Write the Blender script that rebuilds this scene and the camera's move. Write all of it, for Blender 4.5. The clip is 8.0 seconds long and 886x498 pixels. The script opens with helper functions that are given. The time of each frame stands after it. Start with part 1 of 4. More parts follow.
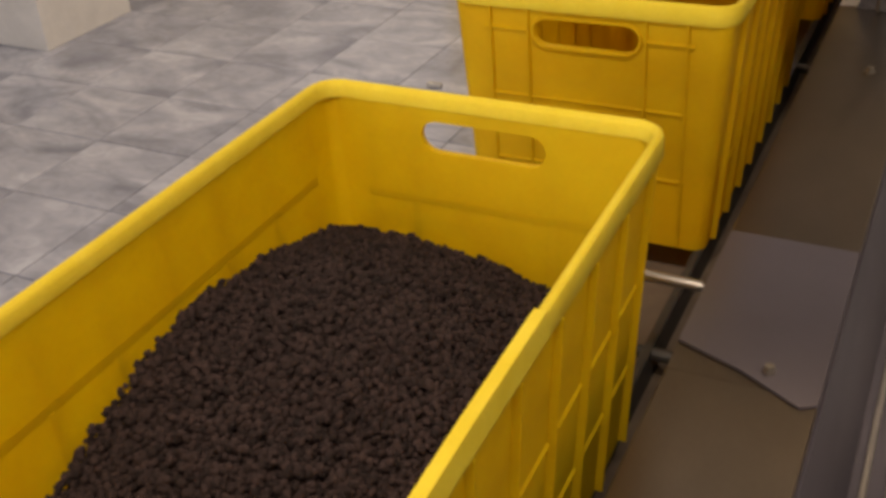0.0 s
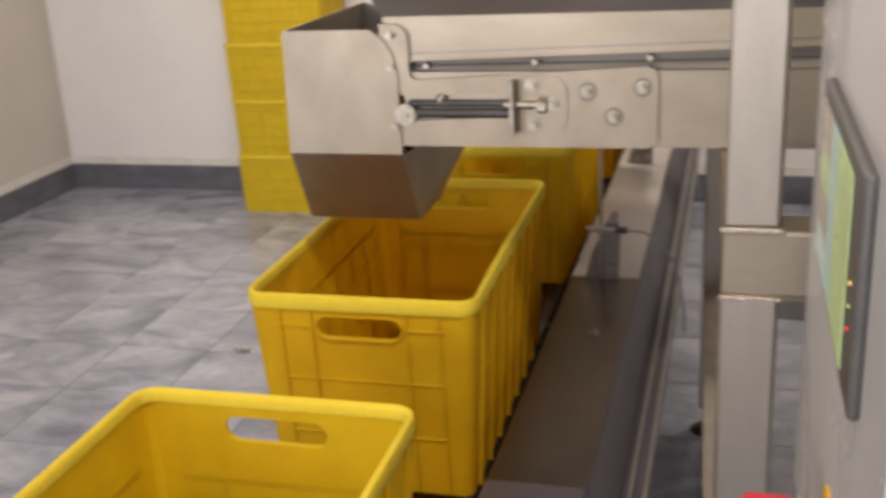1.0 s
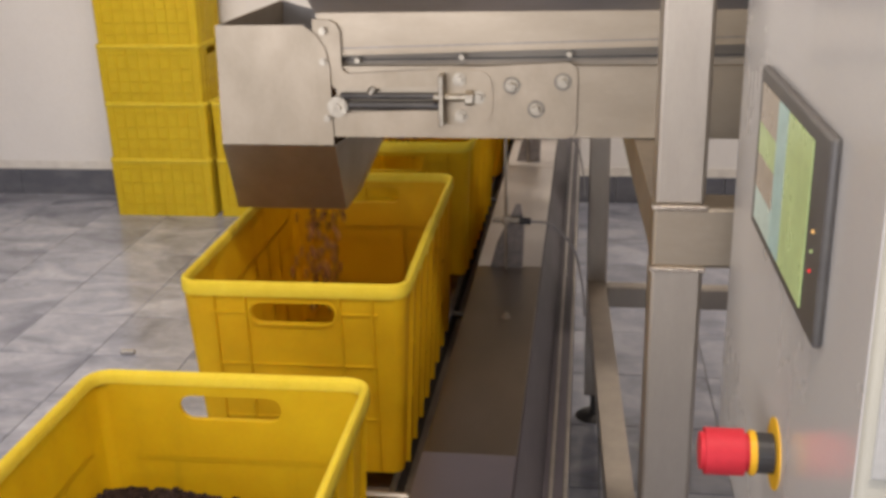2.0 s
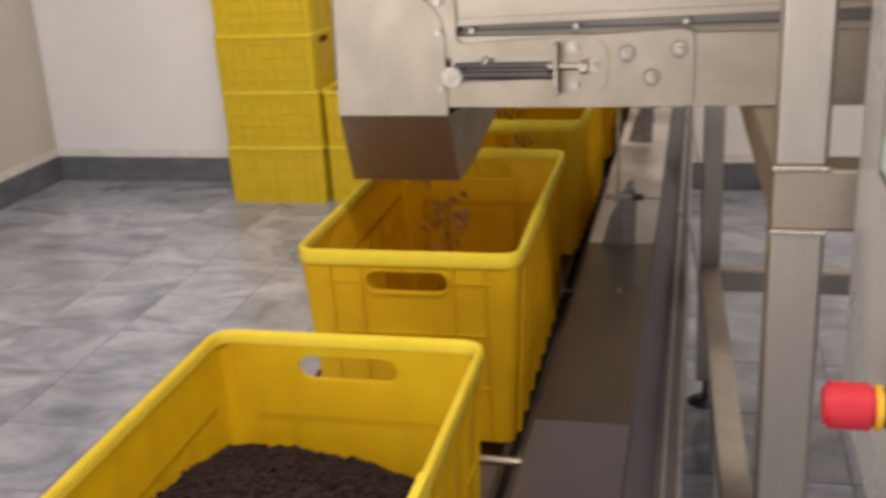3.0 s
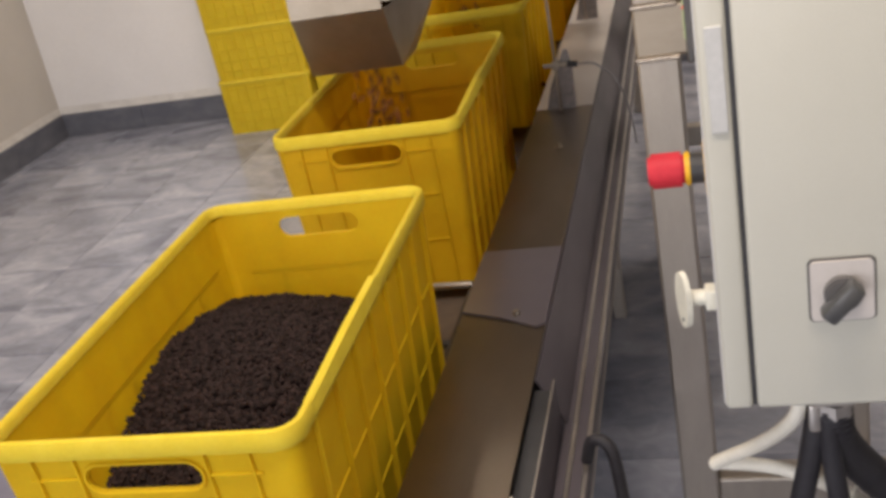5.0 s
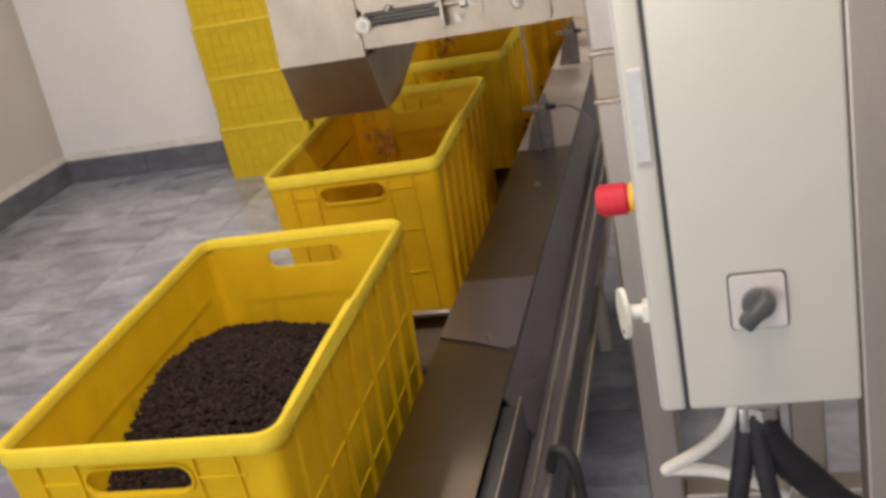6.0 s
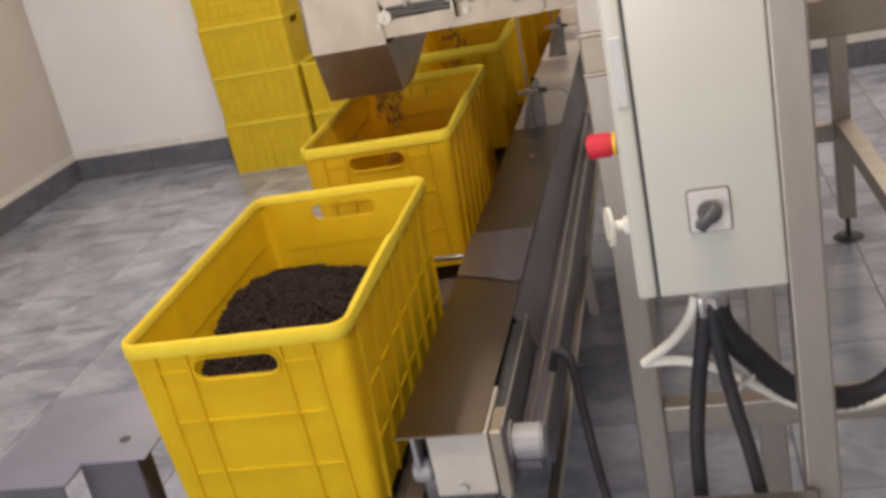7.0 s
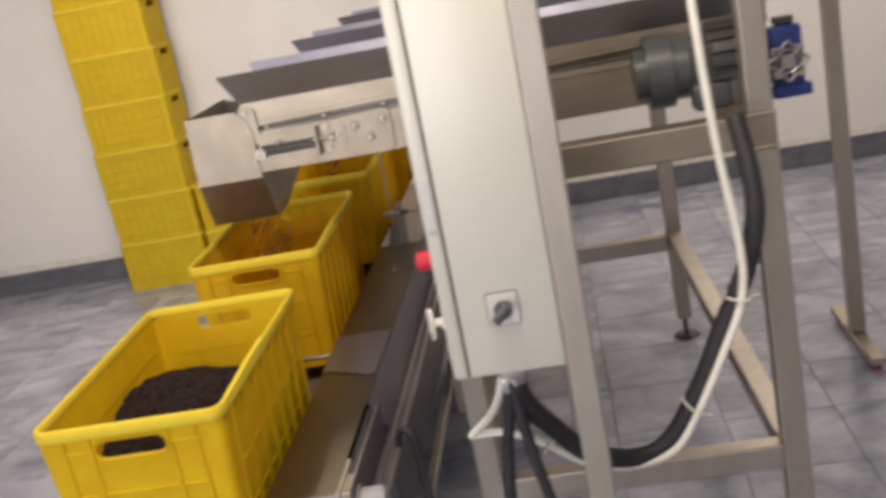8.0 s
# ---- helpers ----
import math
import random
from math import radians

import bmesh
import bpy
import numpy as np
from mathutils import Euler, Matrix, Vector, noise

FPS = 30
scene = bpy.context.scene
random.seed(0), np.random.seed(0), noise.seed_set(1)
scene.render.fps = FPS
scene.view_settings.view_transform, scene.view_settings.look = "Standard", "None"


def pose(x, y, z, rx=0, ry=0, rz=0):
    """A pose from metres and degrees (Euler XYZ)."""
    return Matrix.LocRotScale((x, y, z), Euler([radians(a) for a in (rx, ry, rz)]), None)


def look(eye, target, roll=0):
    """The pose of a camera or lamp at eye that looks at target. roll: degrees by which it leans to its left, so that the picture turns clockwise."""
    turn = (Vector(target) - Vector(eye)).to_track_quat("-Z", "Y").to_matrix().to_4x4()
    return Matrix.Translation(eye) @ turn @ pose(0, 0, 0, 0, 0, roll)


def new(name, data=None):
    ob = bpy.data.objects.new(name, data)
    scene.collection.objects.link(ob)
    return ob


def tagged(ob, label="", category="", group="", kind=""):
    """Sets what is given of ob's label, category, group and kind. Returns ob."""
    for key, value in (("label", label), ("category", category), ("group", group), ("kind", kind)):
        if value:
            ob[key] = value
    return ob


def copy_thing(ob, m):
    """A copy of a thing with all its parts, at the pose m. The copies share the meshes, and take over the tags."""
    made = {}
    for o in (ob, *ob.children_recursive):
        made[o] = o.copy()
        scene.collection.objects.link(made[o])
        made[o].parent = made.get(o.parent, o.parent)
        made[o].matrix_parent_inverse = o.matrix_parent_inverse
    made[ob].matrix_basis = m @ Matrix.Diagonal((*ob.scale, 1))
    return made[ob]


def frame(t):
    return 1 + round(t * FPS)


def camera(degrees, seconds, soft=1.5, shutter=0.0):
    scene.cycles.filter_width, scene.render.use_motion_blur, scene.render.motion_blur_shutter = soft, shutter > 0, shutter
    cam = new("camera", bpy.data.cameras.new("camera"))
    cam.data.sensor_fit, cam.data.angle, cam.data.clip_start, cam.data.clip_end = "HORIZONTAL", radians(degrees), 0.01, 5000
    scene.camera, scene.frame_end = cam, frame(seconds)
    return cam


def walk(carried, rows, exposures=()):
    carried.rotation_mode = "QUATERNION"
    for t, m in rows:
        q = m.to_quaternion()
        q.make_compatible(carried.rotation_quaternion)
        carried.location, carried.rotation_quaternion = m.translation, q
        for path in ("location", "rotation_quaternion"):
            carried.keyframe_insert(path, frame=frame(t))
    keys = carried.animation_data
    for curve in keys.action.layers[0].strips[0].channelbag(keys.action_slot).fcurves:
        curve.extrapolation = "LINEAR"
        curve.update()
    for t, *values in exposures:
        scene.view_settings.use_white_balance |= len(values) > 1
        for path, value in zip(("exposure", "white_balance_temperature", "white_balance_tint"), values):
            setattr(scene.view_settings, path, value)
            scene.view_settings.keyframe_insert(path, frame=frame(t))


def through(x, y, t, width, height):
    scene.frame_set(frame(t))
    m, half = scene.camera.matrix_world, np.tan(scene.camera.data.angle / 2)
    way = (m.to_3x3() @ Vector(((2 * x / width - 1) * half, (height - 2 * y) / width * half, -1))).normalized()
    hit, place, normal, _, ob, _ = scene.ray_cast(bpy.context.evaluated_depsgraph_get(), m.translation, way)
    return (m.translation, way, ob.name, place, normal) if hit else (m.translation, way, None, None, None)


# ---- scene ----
cam = camera(45.4, 8.0, soft=3.5, shutter=0.4)
PATH = [
    (0, (0.417, -0.223, 1.575), (-0.377, 1.288, 0.535), -3.7),
    (0.3, (0.513, -0.314, 1.645), (-0.307, 1.205, 0.636), -4.8),
    (0.5, (0.594, -0.344, 1.685), (-0.242, 1.259, 0.824), -4.9),
    (0.6, (0.601, -0.362, 1.706), (-0.176, 1.302, 0.916), -3.9),
    (0.8, (0.580, -0.375, 1.728), (-0.089, 1.385, 1.043), -3.1),
    (1, (0.551, -0.426, 1.751), (0.03, 1.39, 1.095), -3.2),
    (1.2, (0.516, -0.468, 1.755), (0.124, 1.374, 1.082), -2.8),
    (2.5, (0.454, -0.546, 1.737), (0.201, 1.332, 1.096), -1.2),
    (3, (0.451, -0.562, 1.717), (-0.007, 1.27, 1.06), -3.0),
    (3.3, (0.471, -0.602, 1.714), (-0.173, 1.162, 1.033), -4.8),
    (3.5, (0.505, -0.651, 1.701), (-0.262, 1.058, 1.003), -5.4),
    (4, (0.581, -0.735, 1.68), (-0.198, 0.957, 0.952), -5.4),
    (4.5, (0.601, -0.814, 1.698), (0.001, 0.934, 0.930), -8.0),
    (5, (0.634, -0.862, 1.722), (0.138, 0.905, 0.928), -11.2),
    (6.3, (0.723, -1.060, 1.754), (0.227, 0.745, 1.051), -11.5),
    (6.5, (0.729, -1.136, 1.77), (0.228, 0.665, 1.059), -11.4),
    (7, (0.725, -1.369, 1.784), (0.258, 0.44, 1.071), -12.0),
    (7.5, (0.766, -1.584, 1.834), (0.377, 0.275, 1.206), -11.5),
    (8, (0.903, -1.761, 1.887), (0.647, 0.145, 1.337), -11.2),
]
walk(cam, [(t, look(eye, target, roll)) for t, eye, target, roll in PATH],
     [(0.0, 0.03, 7300, 17), (0.45, 0.14, 7100, 17), (0.9, 0.17, 6600, 16), (8.0, 0.15, 6600, 16)])

# ---- light ----
def daylight():
    w = bpy.data.worlds.new("daylight")
    w.use_nodes = True
    scene.world = w
    nt = w.node_tree
    sky = nt.nodes.new("ShaderNodeTexSky")
    sky.sky_type, sky.sun_disc = "NISHITA", False
    sky.sun_elevation, sky.sun_rotation = radians(42), radians(200)
    nt.nodes["Background"].inputs[1].default_value = 0.1
    nt.links.new(sky.outputs[0], nt.nodes["Background"].inputs[0])


def area(name, m, sx, sy, power, colour):
    d = bpy.data.lights.new(name, "AREA")
    d.shape, d.size, d.size_y, d.energy, d.color = "RECTANGLE", sx, sy, power, colour
    ob = new(name, d)
    ob.matrix_world = m
    return ob


daylight()
SKYCOL, TUBECOL = (0.86, 0.90, 0.96), (1.0, 0.90, 0.76)
area("window_daylight", pose(-1.5, -4.04, 1.75, 90, 0, 0), 3.5, 1.45, 125, SKYCOL)
# Unseen tube lights, added and tuned to brighten crates, machine and far end
LAMPS = ((0.6, -0.4, 55), (-1.5, 3.2, 60), (1.9, 4.1, 44))
for lx, ly, power in LAMPS:
    area("unseen_tube_light", pose(lx, ly, 3.13, 0, 0, 0), 1.2, 0.3, power, TUBECOL)


# ---- materials ----
def mat(name, base, other=None, scale=8.0, rough=0.5, rough2=None, metal=0.0, bump=0.0, bscale=200.0, stretch=(1, 1, 1), detail=5.0,
        contrast=(0.35, 0.65), rnd=0.0, spec=0.5, emit=0.0, coat=0.0, island=False, sss=0.0, grain=0.06, through=0.0):
    m = bpy.data.materials.new(name)
    m.use_nodes = True
    nt = m.node_tree
    nd, ln = nt.nodes, nt.links
    b = nd["Principled BSDF"]
    b.inputs["Metallic"].default_value = metal
    b.inputs["Specular IOR Level"].default_value = spec
    b.inputs["Coat Weight"].default_value = coat
    if sss:
        b.inputs["Subsurface Weight"].default_value = sss
        b.inputs["Subsurface Radius"].default_value = (0.02, 0.012, 0.002)
        b.inputs["Subsurface Scale"].default_value = 0.3
    other = other or tuple(c * 0.85 for c in base)
    tc = nd.new("ShaderNodeTexCoord")
    mp = nd.new("ShaderNodeMapping")
    mp.inputs["Scale"].default_value = stretch
    ln.new(tc.outputs["Object"], mp.inputs[0])
    n1 = nd.new("ShaderNodeTexNoise")
    n1.inputs["Scale"].default_value, n1.inputs["Detail"].default_value, n1.inputs["Roughness"].default_value = scale, detail, 0.6
    ln.new(mp.outputs[0], n1.inputs["Vector"])
    ramp = nd.new("ShaderNodeMapRange")
    ramp.inputs[1].default_value, ramp.inputs[2].default_value = contrast
    ln.new(n1.outputs[0], ramp.inputs[0])
    mix = nd.new("ShaderNodeMix")
    mix.data_type = "RGBA"
    mix.inputs[6].default_value, mix.inputs[7].default_value = (*base, 1), (*other, 1)
    ln.new(ramp.outputs[0], mix.inputs[0])
    col = mix.outputs[2]
    n2 = nd.new("ShaderNodeTexNoise")
    n2.inputs["Scale"].default_value, n2.inputs["Detail"].default_value = bscale, 3
    ln.new(mp.outputs[0], n2.inputs["Vector"])
    if grain:
        g = nd.new("ShaderNodeMapRange")
        g.inputs[3].default_value, g.inputs[4].default_value = 1 - 2 * grain, 1 + 2 * grain
        ln.new(n2.outputs[0], g.inputs[0])
        mg = nd.new("ShaderNodeMix")
        mg.data_type, mg.blend_type, mg.inputs[0].default_value = "RGBA", "MULTIPLY", 1
        ln.new(col, mg.inputs[6]), ln.new(g.outputs[0], mg.inputs[7])
        col = mg.outputs[2]
    if rnd:
        oi = nd.new("ShaderNodeNewGeometry" if island else "ShaderNodeObjectInfo")
        mr = nd.new("ShaderNodeMapRange")
        mr.inputs[3].default_value, mr.inputs[4].default_value = 1 - rnd, 1 + rnd
        ln.new(oi.outputs["Random Per Island" if island else "Random"], mr.inputs[0])
        ml = nd.new("ShaderNodeMix")
        ml.data_type, ml.blend_type, ml.inputs[0].default_value = "RGBA", "MULTIPLY", 1
        ln.new(col, ml.inputs[6]), ln.new(mr.outputs[0], ml.inputs[7])
        col = ml.outputs[2]
    ln.new(col, b.inputs["Base Color"])
    rr = nd.new("ShaderNodeMapRange")
    rr.inputs[3].default_value, rr.inputs[4].default_value = rough, rough2 if rough2 is not None else rough * 1.25
    ln.new(n1.outputs[0], rr.inputs[0])
    ln.new(rr.outputs[0], b.inputs["Roughness"])
    if bump:
        bp = nd.new("ShaderNodeBump")
        bp.inputs["Strength"].default_value, bp.inputs["Distance"].default_value = min(1, bump), 0.002
        ln.new(n2.outputs[0], bp.inputs["Height"])
        ln.new(bp.outputs[0], b.inputs["Normal"])
    if through:
        tl, ms = nd.new("ShaderNodeBsdfTranslucent"), nd.new("ShaderNodeMixShader")
        ms.inputs[0].default_value = through
        ln.new(col, tl.inputs[0]), ln.new(b.outputs[0], ms.inputs[1]), ln.new(tl.outputs[0], ms.inputs[2])
        ln.new(ms.outputs[0], nd["Material Output"].inputs[0])
    if emit:
        ln.new(col, b.inputs["Emission Color"])
        b.inputs["Emission Strength"].default_value = emit
    return m


def marble():
    """Grey polished tile with cloudy smudges and pale veins; each tile is turned to its own part of the stone."""
    m = bpy.data.materials.new("grey_marble")
    m.use_nodes = True
    nd, ln = m.node_tree.nodes, m.node_tree.links
    b = nd["Principled BSDF"]
    tc, oi, add = nd.new("ShaderNodeTexCoord"), nd.new("ShaderNodeObjectInfo"), nd.new("ShaderNodeVectorMath")
    mul = nd.new("ShaderNodeVectorMath")
    mul.operation = "MULTIPLY"
    mul.inputs[1].default_value = (37.0, 91.0, 13.0)
    ln.new(oi.outputs["Random"], mul.inputs[0])
    ln.new(tc.outputs["Object"], add.inputs[0]), ln.new(mul.outputs[0], add.inputs[1])
    mp = nd.new("ShaderNodeMapping")
    mp.inputs["Rotation"].default_value, mp.inputs["Scale"].default_value = (0, 0, 0.7), (1.0, 1.5, 1.0)
    ln.new(add.outputs[0], mp.inputs[0])
    n1, n2, n3 = (nd.new("ShaderNodeTexNoise") for _ in range(3))
    for n, s, d, dist in ((n1, 2.2, 5, 1.2), (n2, 9.0, 6, 2.0), (n3, 60.0, 3, 0.0)):
        n.inputs["Scale"].default_value, n.inputs["Detail"].default_value, n.inputs["Distortion"].default_value = s, d, dist
        ln.new(mp.outputs[0], n.inputs["Vector"])
    r1 = nd.new("ShaderNodeValToRGB")
    r1.color_ramp.elements[0].position, r1.color_ramp.elements[1].position = 0.30, 0.66
    r1.color_ramp.elements[0].color, r1.color_ramp.elements[1].color = (0.155, 0.166, 0.214, 1), (0.372, 0.384, 0.442, 1)
    ln.new(n1.outputs[0], r1.inputs[0])
    r2 = nd.new("ShaderNodeMapRange")
    r2.inputs[1].default_value, r2.inputs[2].default_value, r2.inputs[3].default_value, r2.inputs[4].default_value = 0.3, 0.7, 0.86, 1.11
    ln.new(n2.outputs[0], r2.inputs[0])
    mx = nd.new("ShaderNodeMix")
    mx.data_type, mx.blend_type, mx.inputs[0].default_value = "RGBA", "MULTIPLY", 1
    ln.new(r1.outputs[0], mx.inputs[6]), ln.new(r2.outputs[0], mx.inputs[7])
    mr = nd.new("ShaderNodeMapRange")
    mr.inputs[3].default_value, mr.inputs[4].default_value = 0.96, 1.04
    ln.new(oi.outputs["Random"], mr.inputs[0])
    mz = nd.new("ShaderNodeMix")
    mz.data_type, mz.blend_type, mz.inputs[0].default_value = "RGBA", "MULTIPLY", 1
    ln.new(mx.outputs[2], mz.inputs[6]), ln.new(mr.outputs[0], mz.inputs[7])
    ln.new(mz.outputs[2], b.inputs["Base Color"])
    rr = nd.new("ShaderNodeMapRange")
    rr.inputs[3].default_value, rr.inputs[4].default_value = 0.10, 0.30
    b.inputs["Specular IOR Level"].default_value = 0.75
    ln.new(n2.outputs[0], rr.inputs[0]), ln.new(rr.outputs[0], b.inputs["Roughness"])
    return m


M = {
    "yellow": mat("yellow_plastic", (0.80, 0.580, 0.012), (0.76, 0.52, 0.010), 14, 0.6, 0.74, spec=0.25, bump=0.12, bscale=160, rnd=0.04, sss=0.12, grain=0.02, through=0.48),
    "amber": mat("amber_plastic", (0.79, 0.535, 0.011), (0.74, 0.475, 0.009), 14, 0.6, 0.74, spec=0.25, bump=0.12, bscale=160, sss=0.12, grain=0.02, through=0.48),
    "lemon": mat("lemon_plastic", (0.80, 0.60, 0.025), (0.75, 0.545, 0.018), 14, 0.5, 0.64, spec=0.35, bump=0.12, bscale=160, rnd=0.04, sss=0.12, grain=0.02, through=0.35),
    "rim": mat("pale_yellow_rim", (0.76, 0.585, 0.055), (0.71, 0.53, 0.04), 30, 0.78, 0.92, spec=0.12, bump=0.2, bscale=260, rnd=0.04, sss=0.12, grain=0.03, through=0.2),
    "steel": mat("brushed_steel", (0.37, 0.315, 0.245), (0.31, 0.263, 0.20), 6, 0.44, 0.56, metal=1, bump=0.02, bscale=90, stretch=(2, 2, 1.3), grain=0.03),
    "steel_x": mat("brushed_steel_lengthwise", (0.38, 0.325, 0.253), (0.33, 0.28, 0.215), 5, 0.42, 0.54, metal=1, bump=0.02, bscale=90, stretch=(1, 3, 3), grain=0.03),
    "cover": mat("scuffed_cover_steel", (0.200, 0.164, 0.126), (0.176, 0.144, 0.110), 4, 0.27, 0.38, metal=1, bump=0.015, bscale=120, stretch=(2.5, 1, 1), grain=0.03),
    "film": mat("filmed_steel", (0.225, 0.202, 0.232), (0.200, 0.180, 0.210), 3, 0.25, 0.33, metal=0.8, grain=0.02),
    "tube": mat("frame_tube_steel", (0.46, 0.412, 0.352), (0.40, 0.358, 0.306), 4, 0.42, 0.54, metal=1, bump=0.04, bscale=120, stretch=(4, 4, 1), grain=0.03),
    "dark": mat("dark_metal", (0.07, 0.066, 0.063), (0.045, 0.042, 0.041), 12, 0.4, 0.6, metal=0.5),
    "rail": mat("dull_rail_metal", (0.25, 0.225, 0.215), (0.17, 0.155, 0.15), 9, 0.32, 0.5, metal=0.9, stretch=(8, 1, 8)),
    "lilac": mat("lilac_grey_metal", (0.098, 0.085, 0.098), (0.080, 0.070, 0.082), 4, 0.38, 0.52, metal=0.3, stretch=(4, 1, 4), grain=0.03),
    "shiny": mat("bright_zinc", (0.52, 0.49, 0.45), (0.42, 0.395, 0.36), 30, 0.3, 0.45, metal=1),
    "nut": mat("worn_zinc_nut", (0.43, 0.39, 0.32), (0.30, 0.27, 0.225), 60, 0.36, 0.5, metal=1, bump=0.2),
    "housing": mat("beige_housing_paint", (0.42, 0.375, 0.32), (0.38, 0.335, 0.285), 9, 0.45, 0.6),
    "cap": mat("grey_white_plastic", (0.25, 0.24, 0.24), (0.21, 0.20, 0.20), 14, 0.4, 0.55),
    "weld": mat("weld_bead", (0.50, 0.44, 0.37), (0.34, 0.29, 0.24), 220, 0.35, 0.5, metal=1, bump=0.9, bscale=300),
    "cream": mat("cream_paint", (0.485, 0.472, 0.402), (0.455, 0.442, 0.376), 3, 0.26, 0.36, bump=0.1, bscale=420, grain=0.02),
    "doorpaint": mat("window_tinted_film", (0.53, 0.517, 0.50), (0.49, 0.477, 0.465), 2.5, 0.2, 0.34, bump=0.05, bscale=300, grain=0.02, coat=0.2),
    "lavender": mat("lavender_film", (0.215, 0.208, 0.265), (0.18, 0.174, 0.225), 6, 0.25, 0.4, metal=0.25, grain=0.03),
    # Darker than the plates: the groove's shade is put into this colour
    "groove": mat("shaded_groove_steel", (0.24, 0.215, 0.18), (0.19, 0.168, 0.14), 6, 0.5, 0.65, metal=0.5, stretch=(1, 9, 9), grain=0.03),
    "hingegrey": mat("pale_blue_grey_plastic", (0.43, 0.43, 0.415), (0.39, 0.39, 0.375), 20, 0.4),
    "motordark": mat("dark_greasy_casting", (0.035, 0.036, 0.038), (0.06, 0.058, 0.055), 14, 0.25, 0.5, bump=0.3, bscale=60),
    "palesheen": mat("pale_sheen_steel", (0.58, 0.54, 0.50), (0.50, 0.465, 0.43), 5, 0.34, 0.46, metal=0.25, grain=0.03),
    "creamtrim": mat("cream_plastic", (0.66, 0.64, 0.54), None, 20, 0.4),
    "red": mat("red_plastic", (0.58, 0.03, 0.045), (0.5, 0.022, 0.035), 20, 0.5, 0.65, spec=0.3),
    "yellowring": mat("yellow_ring", (0.78, 0.45, 0.01), (0.7, 0.38, 0.01), 30, 0.45),
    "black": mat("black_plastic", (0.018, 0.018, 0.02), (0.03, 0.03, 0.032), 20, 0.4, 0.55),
    "bezel": mat("grey_bezel", (0.075, 0.07, 0.068), (0.09, 0.085, 0.08), 30, 0.42, 0.55),
    "rubber": mat("black_cable", (0.020, 0.018, 0.021), (0.030, 0.028, 0.031), 40, 0.5, 0.65, spec=0.3, bump=0.2),
    "white": mat("white_cable", (0.78, 0.74, 0.64), (0.70, 0.66, 0.56), 25, 0.45),
    "wall": mat("shaded_beige_plaster", (0.56, 0.525, 0.475), (0.52, 0.485, 0.435), 1.6, 0.8, 0.95, bump=0.25, bscale=90, grain=0.03),
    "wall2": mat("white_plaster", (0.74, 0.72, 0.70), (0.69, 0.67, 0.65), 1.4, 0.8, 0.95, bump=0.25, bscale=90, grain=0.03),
    "base": mat("slate_baseboard", (0.10, 0.105, 0.125), (0.17, 0.17, 0.19), 7, 0.3, 0.5, bump=0.1, stretch=(1, 1, 2), contrast=(0.4, 0.8)),
    "grout": mat("floor_grout", (0.145, 0.138, 0.138), (0.11, 0.105, 0.105), 6, 0.85),
    "lip": mat("plaster_ledge", (0.70, 0.67, 0.62), (0.6, 0.57, 0.53), 12, 0.85, bump=0.4, bscale=60),
    "ceiling": mat("white_ceiling", (0.80, 0.79, 0.77), (0.76, 0.75, 0.73), 2, 0.9),
    "card": mat("white_cardboard", (0.60, 0.575, 0.55), (0.53, 0.51, 0.49), 9, 0.75, 0.9, bump=0.2, bscale=120),
    "kraft": mat("brown_cardboard", (0.34, 0.215, 0.135), (0.29, 0.18, 0.11), 12, 0.8, 0.95, bump=0.2, bscale=120),
    "grain": mat("dark_granules", (0.019, 0.0115, 0.0105), (0.031, 0.019, 0.017), 90, 0.8, 0.95, spec=0.18, rnd=0.55, island=True, bump=0.4, bscale=500),
    "spill": mat("brown_granules", (0.11, 0.042, 0.011), (0.16, 0.066, 0.018), 90, 0.85, 0.95, spec=0.1, rnd=0.4, island=True),
    "motor": mat("grey_green_paint", (0.07, 0.076, 0.074), (0.055, 0.06, 0.058), 9, 0.3, 0.45),
    "blue": mat("blue_paint", (0.02, 0.05, 0.22), (0.015, 0.035, 0.16), 14, 0.4, 0.55),
    "belt": mat("dark_belt", (0.045, 0.042, 0.04), (0.03, 0.029, 0.028), 12, 0.55, 0.75, bump=0.2),
    "guard": mat("smoked_guard", (0.30, 0.285, 0.275), (0.25, 0.235, 0.225), 4, 0.32, 0.48, metal=0.9, stretch=(1, 6, 6)),
    "guardblue": mat("filmed_guard", (0.31, 0.31, 0.375), (0.265, 0.265, 0.32), 6, 0.3, 0.5, metal=0.6),
    "lamp": mat("lamp_diffuser", (0.9, 0.82, 0.7), (0.9, 0.82, 0.7), 3, 0.6, emit=3.0),
    "tray": mat("dark_brown_tray", (0.20, 0.155, 0.115), (0.13, 0.10, 0.078), 8, 0.5, 0.7, metal=0.5, bump=0.3, bscale=70),
}
M["tile"] = marble()
for key, colour in (("s_green", (0.36, 0.46, 0.20)), ("s_teal", (0.30, 0.44, 0.40)), ("s_brown", (0.30, 0.25, 0.19)), ("s_pale", (0.40, 0.50, 0.44)),
                    ("led_red", (0.9, 0.05, 0.05)), ("led_amber", (1.0, 0.6, 0.2))):
    M[key] = mat(key, colour, None, 40, 0.25, emit=0.25 if key[0] == "s" else 0.3)


# ---- mesh helpers ----
def part(name, bm, material, parent, label="", smooth=False, crease=40):
    me = bpy.data.meshes.new(name)
    bm.to_mesh(me)
    bm.free()
    me.materials.append(M[material])
    if smooth:
        for p in me.polygons:
            p.use_smooth = True
        me.set_sharp_from_angle(angle=radians(crease))
    ob = new(name, me)
    ob.parent = parent
    if label:
        ob["label"] = label
    return ob


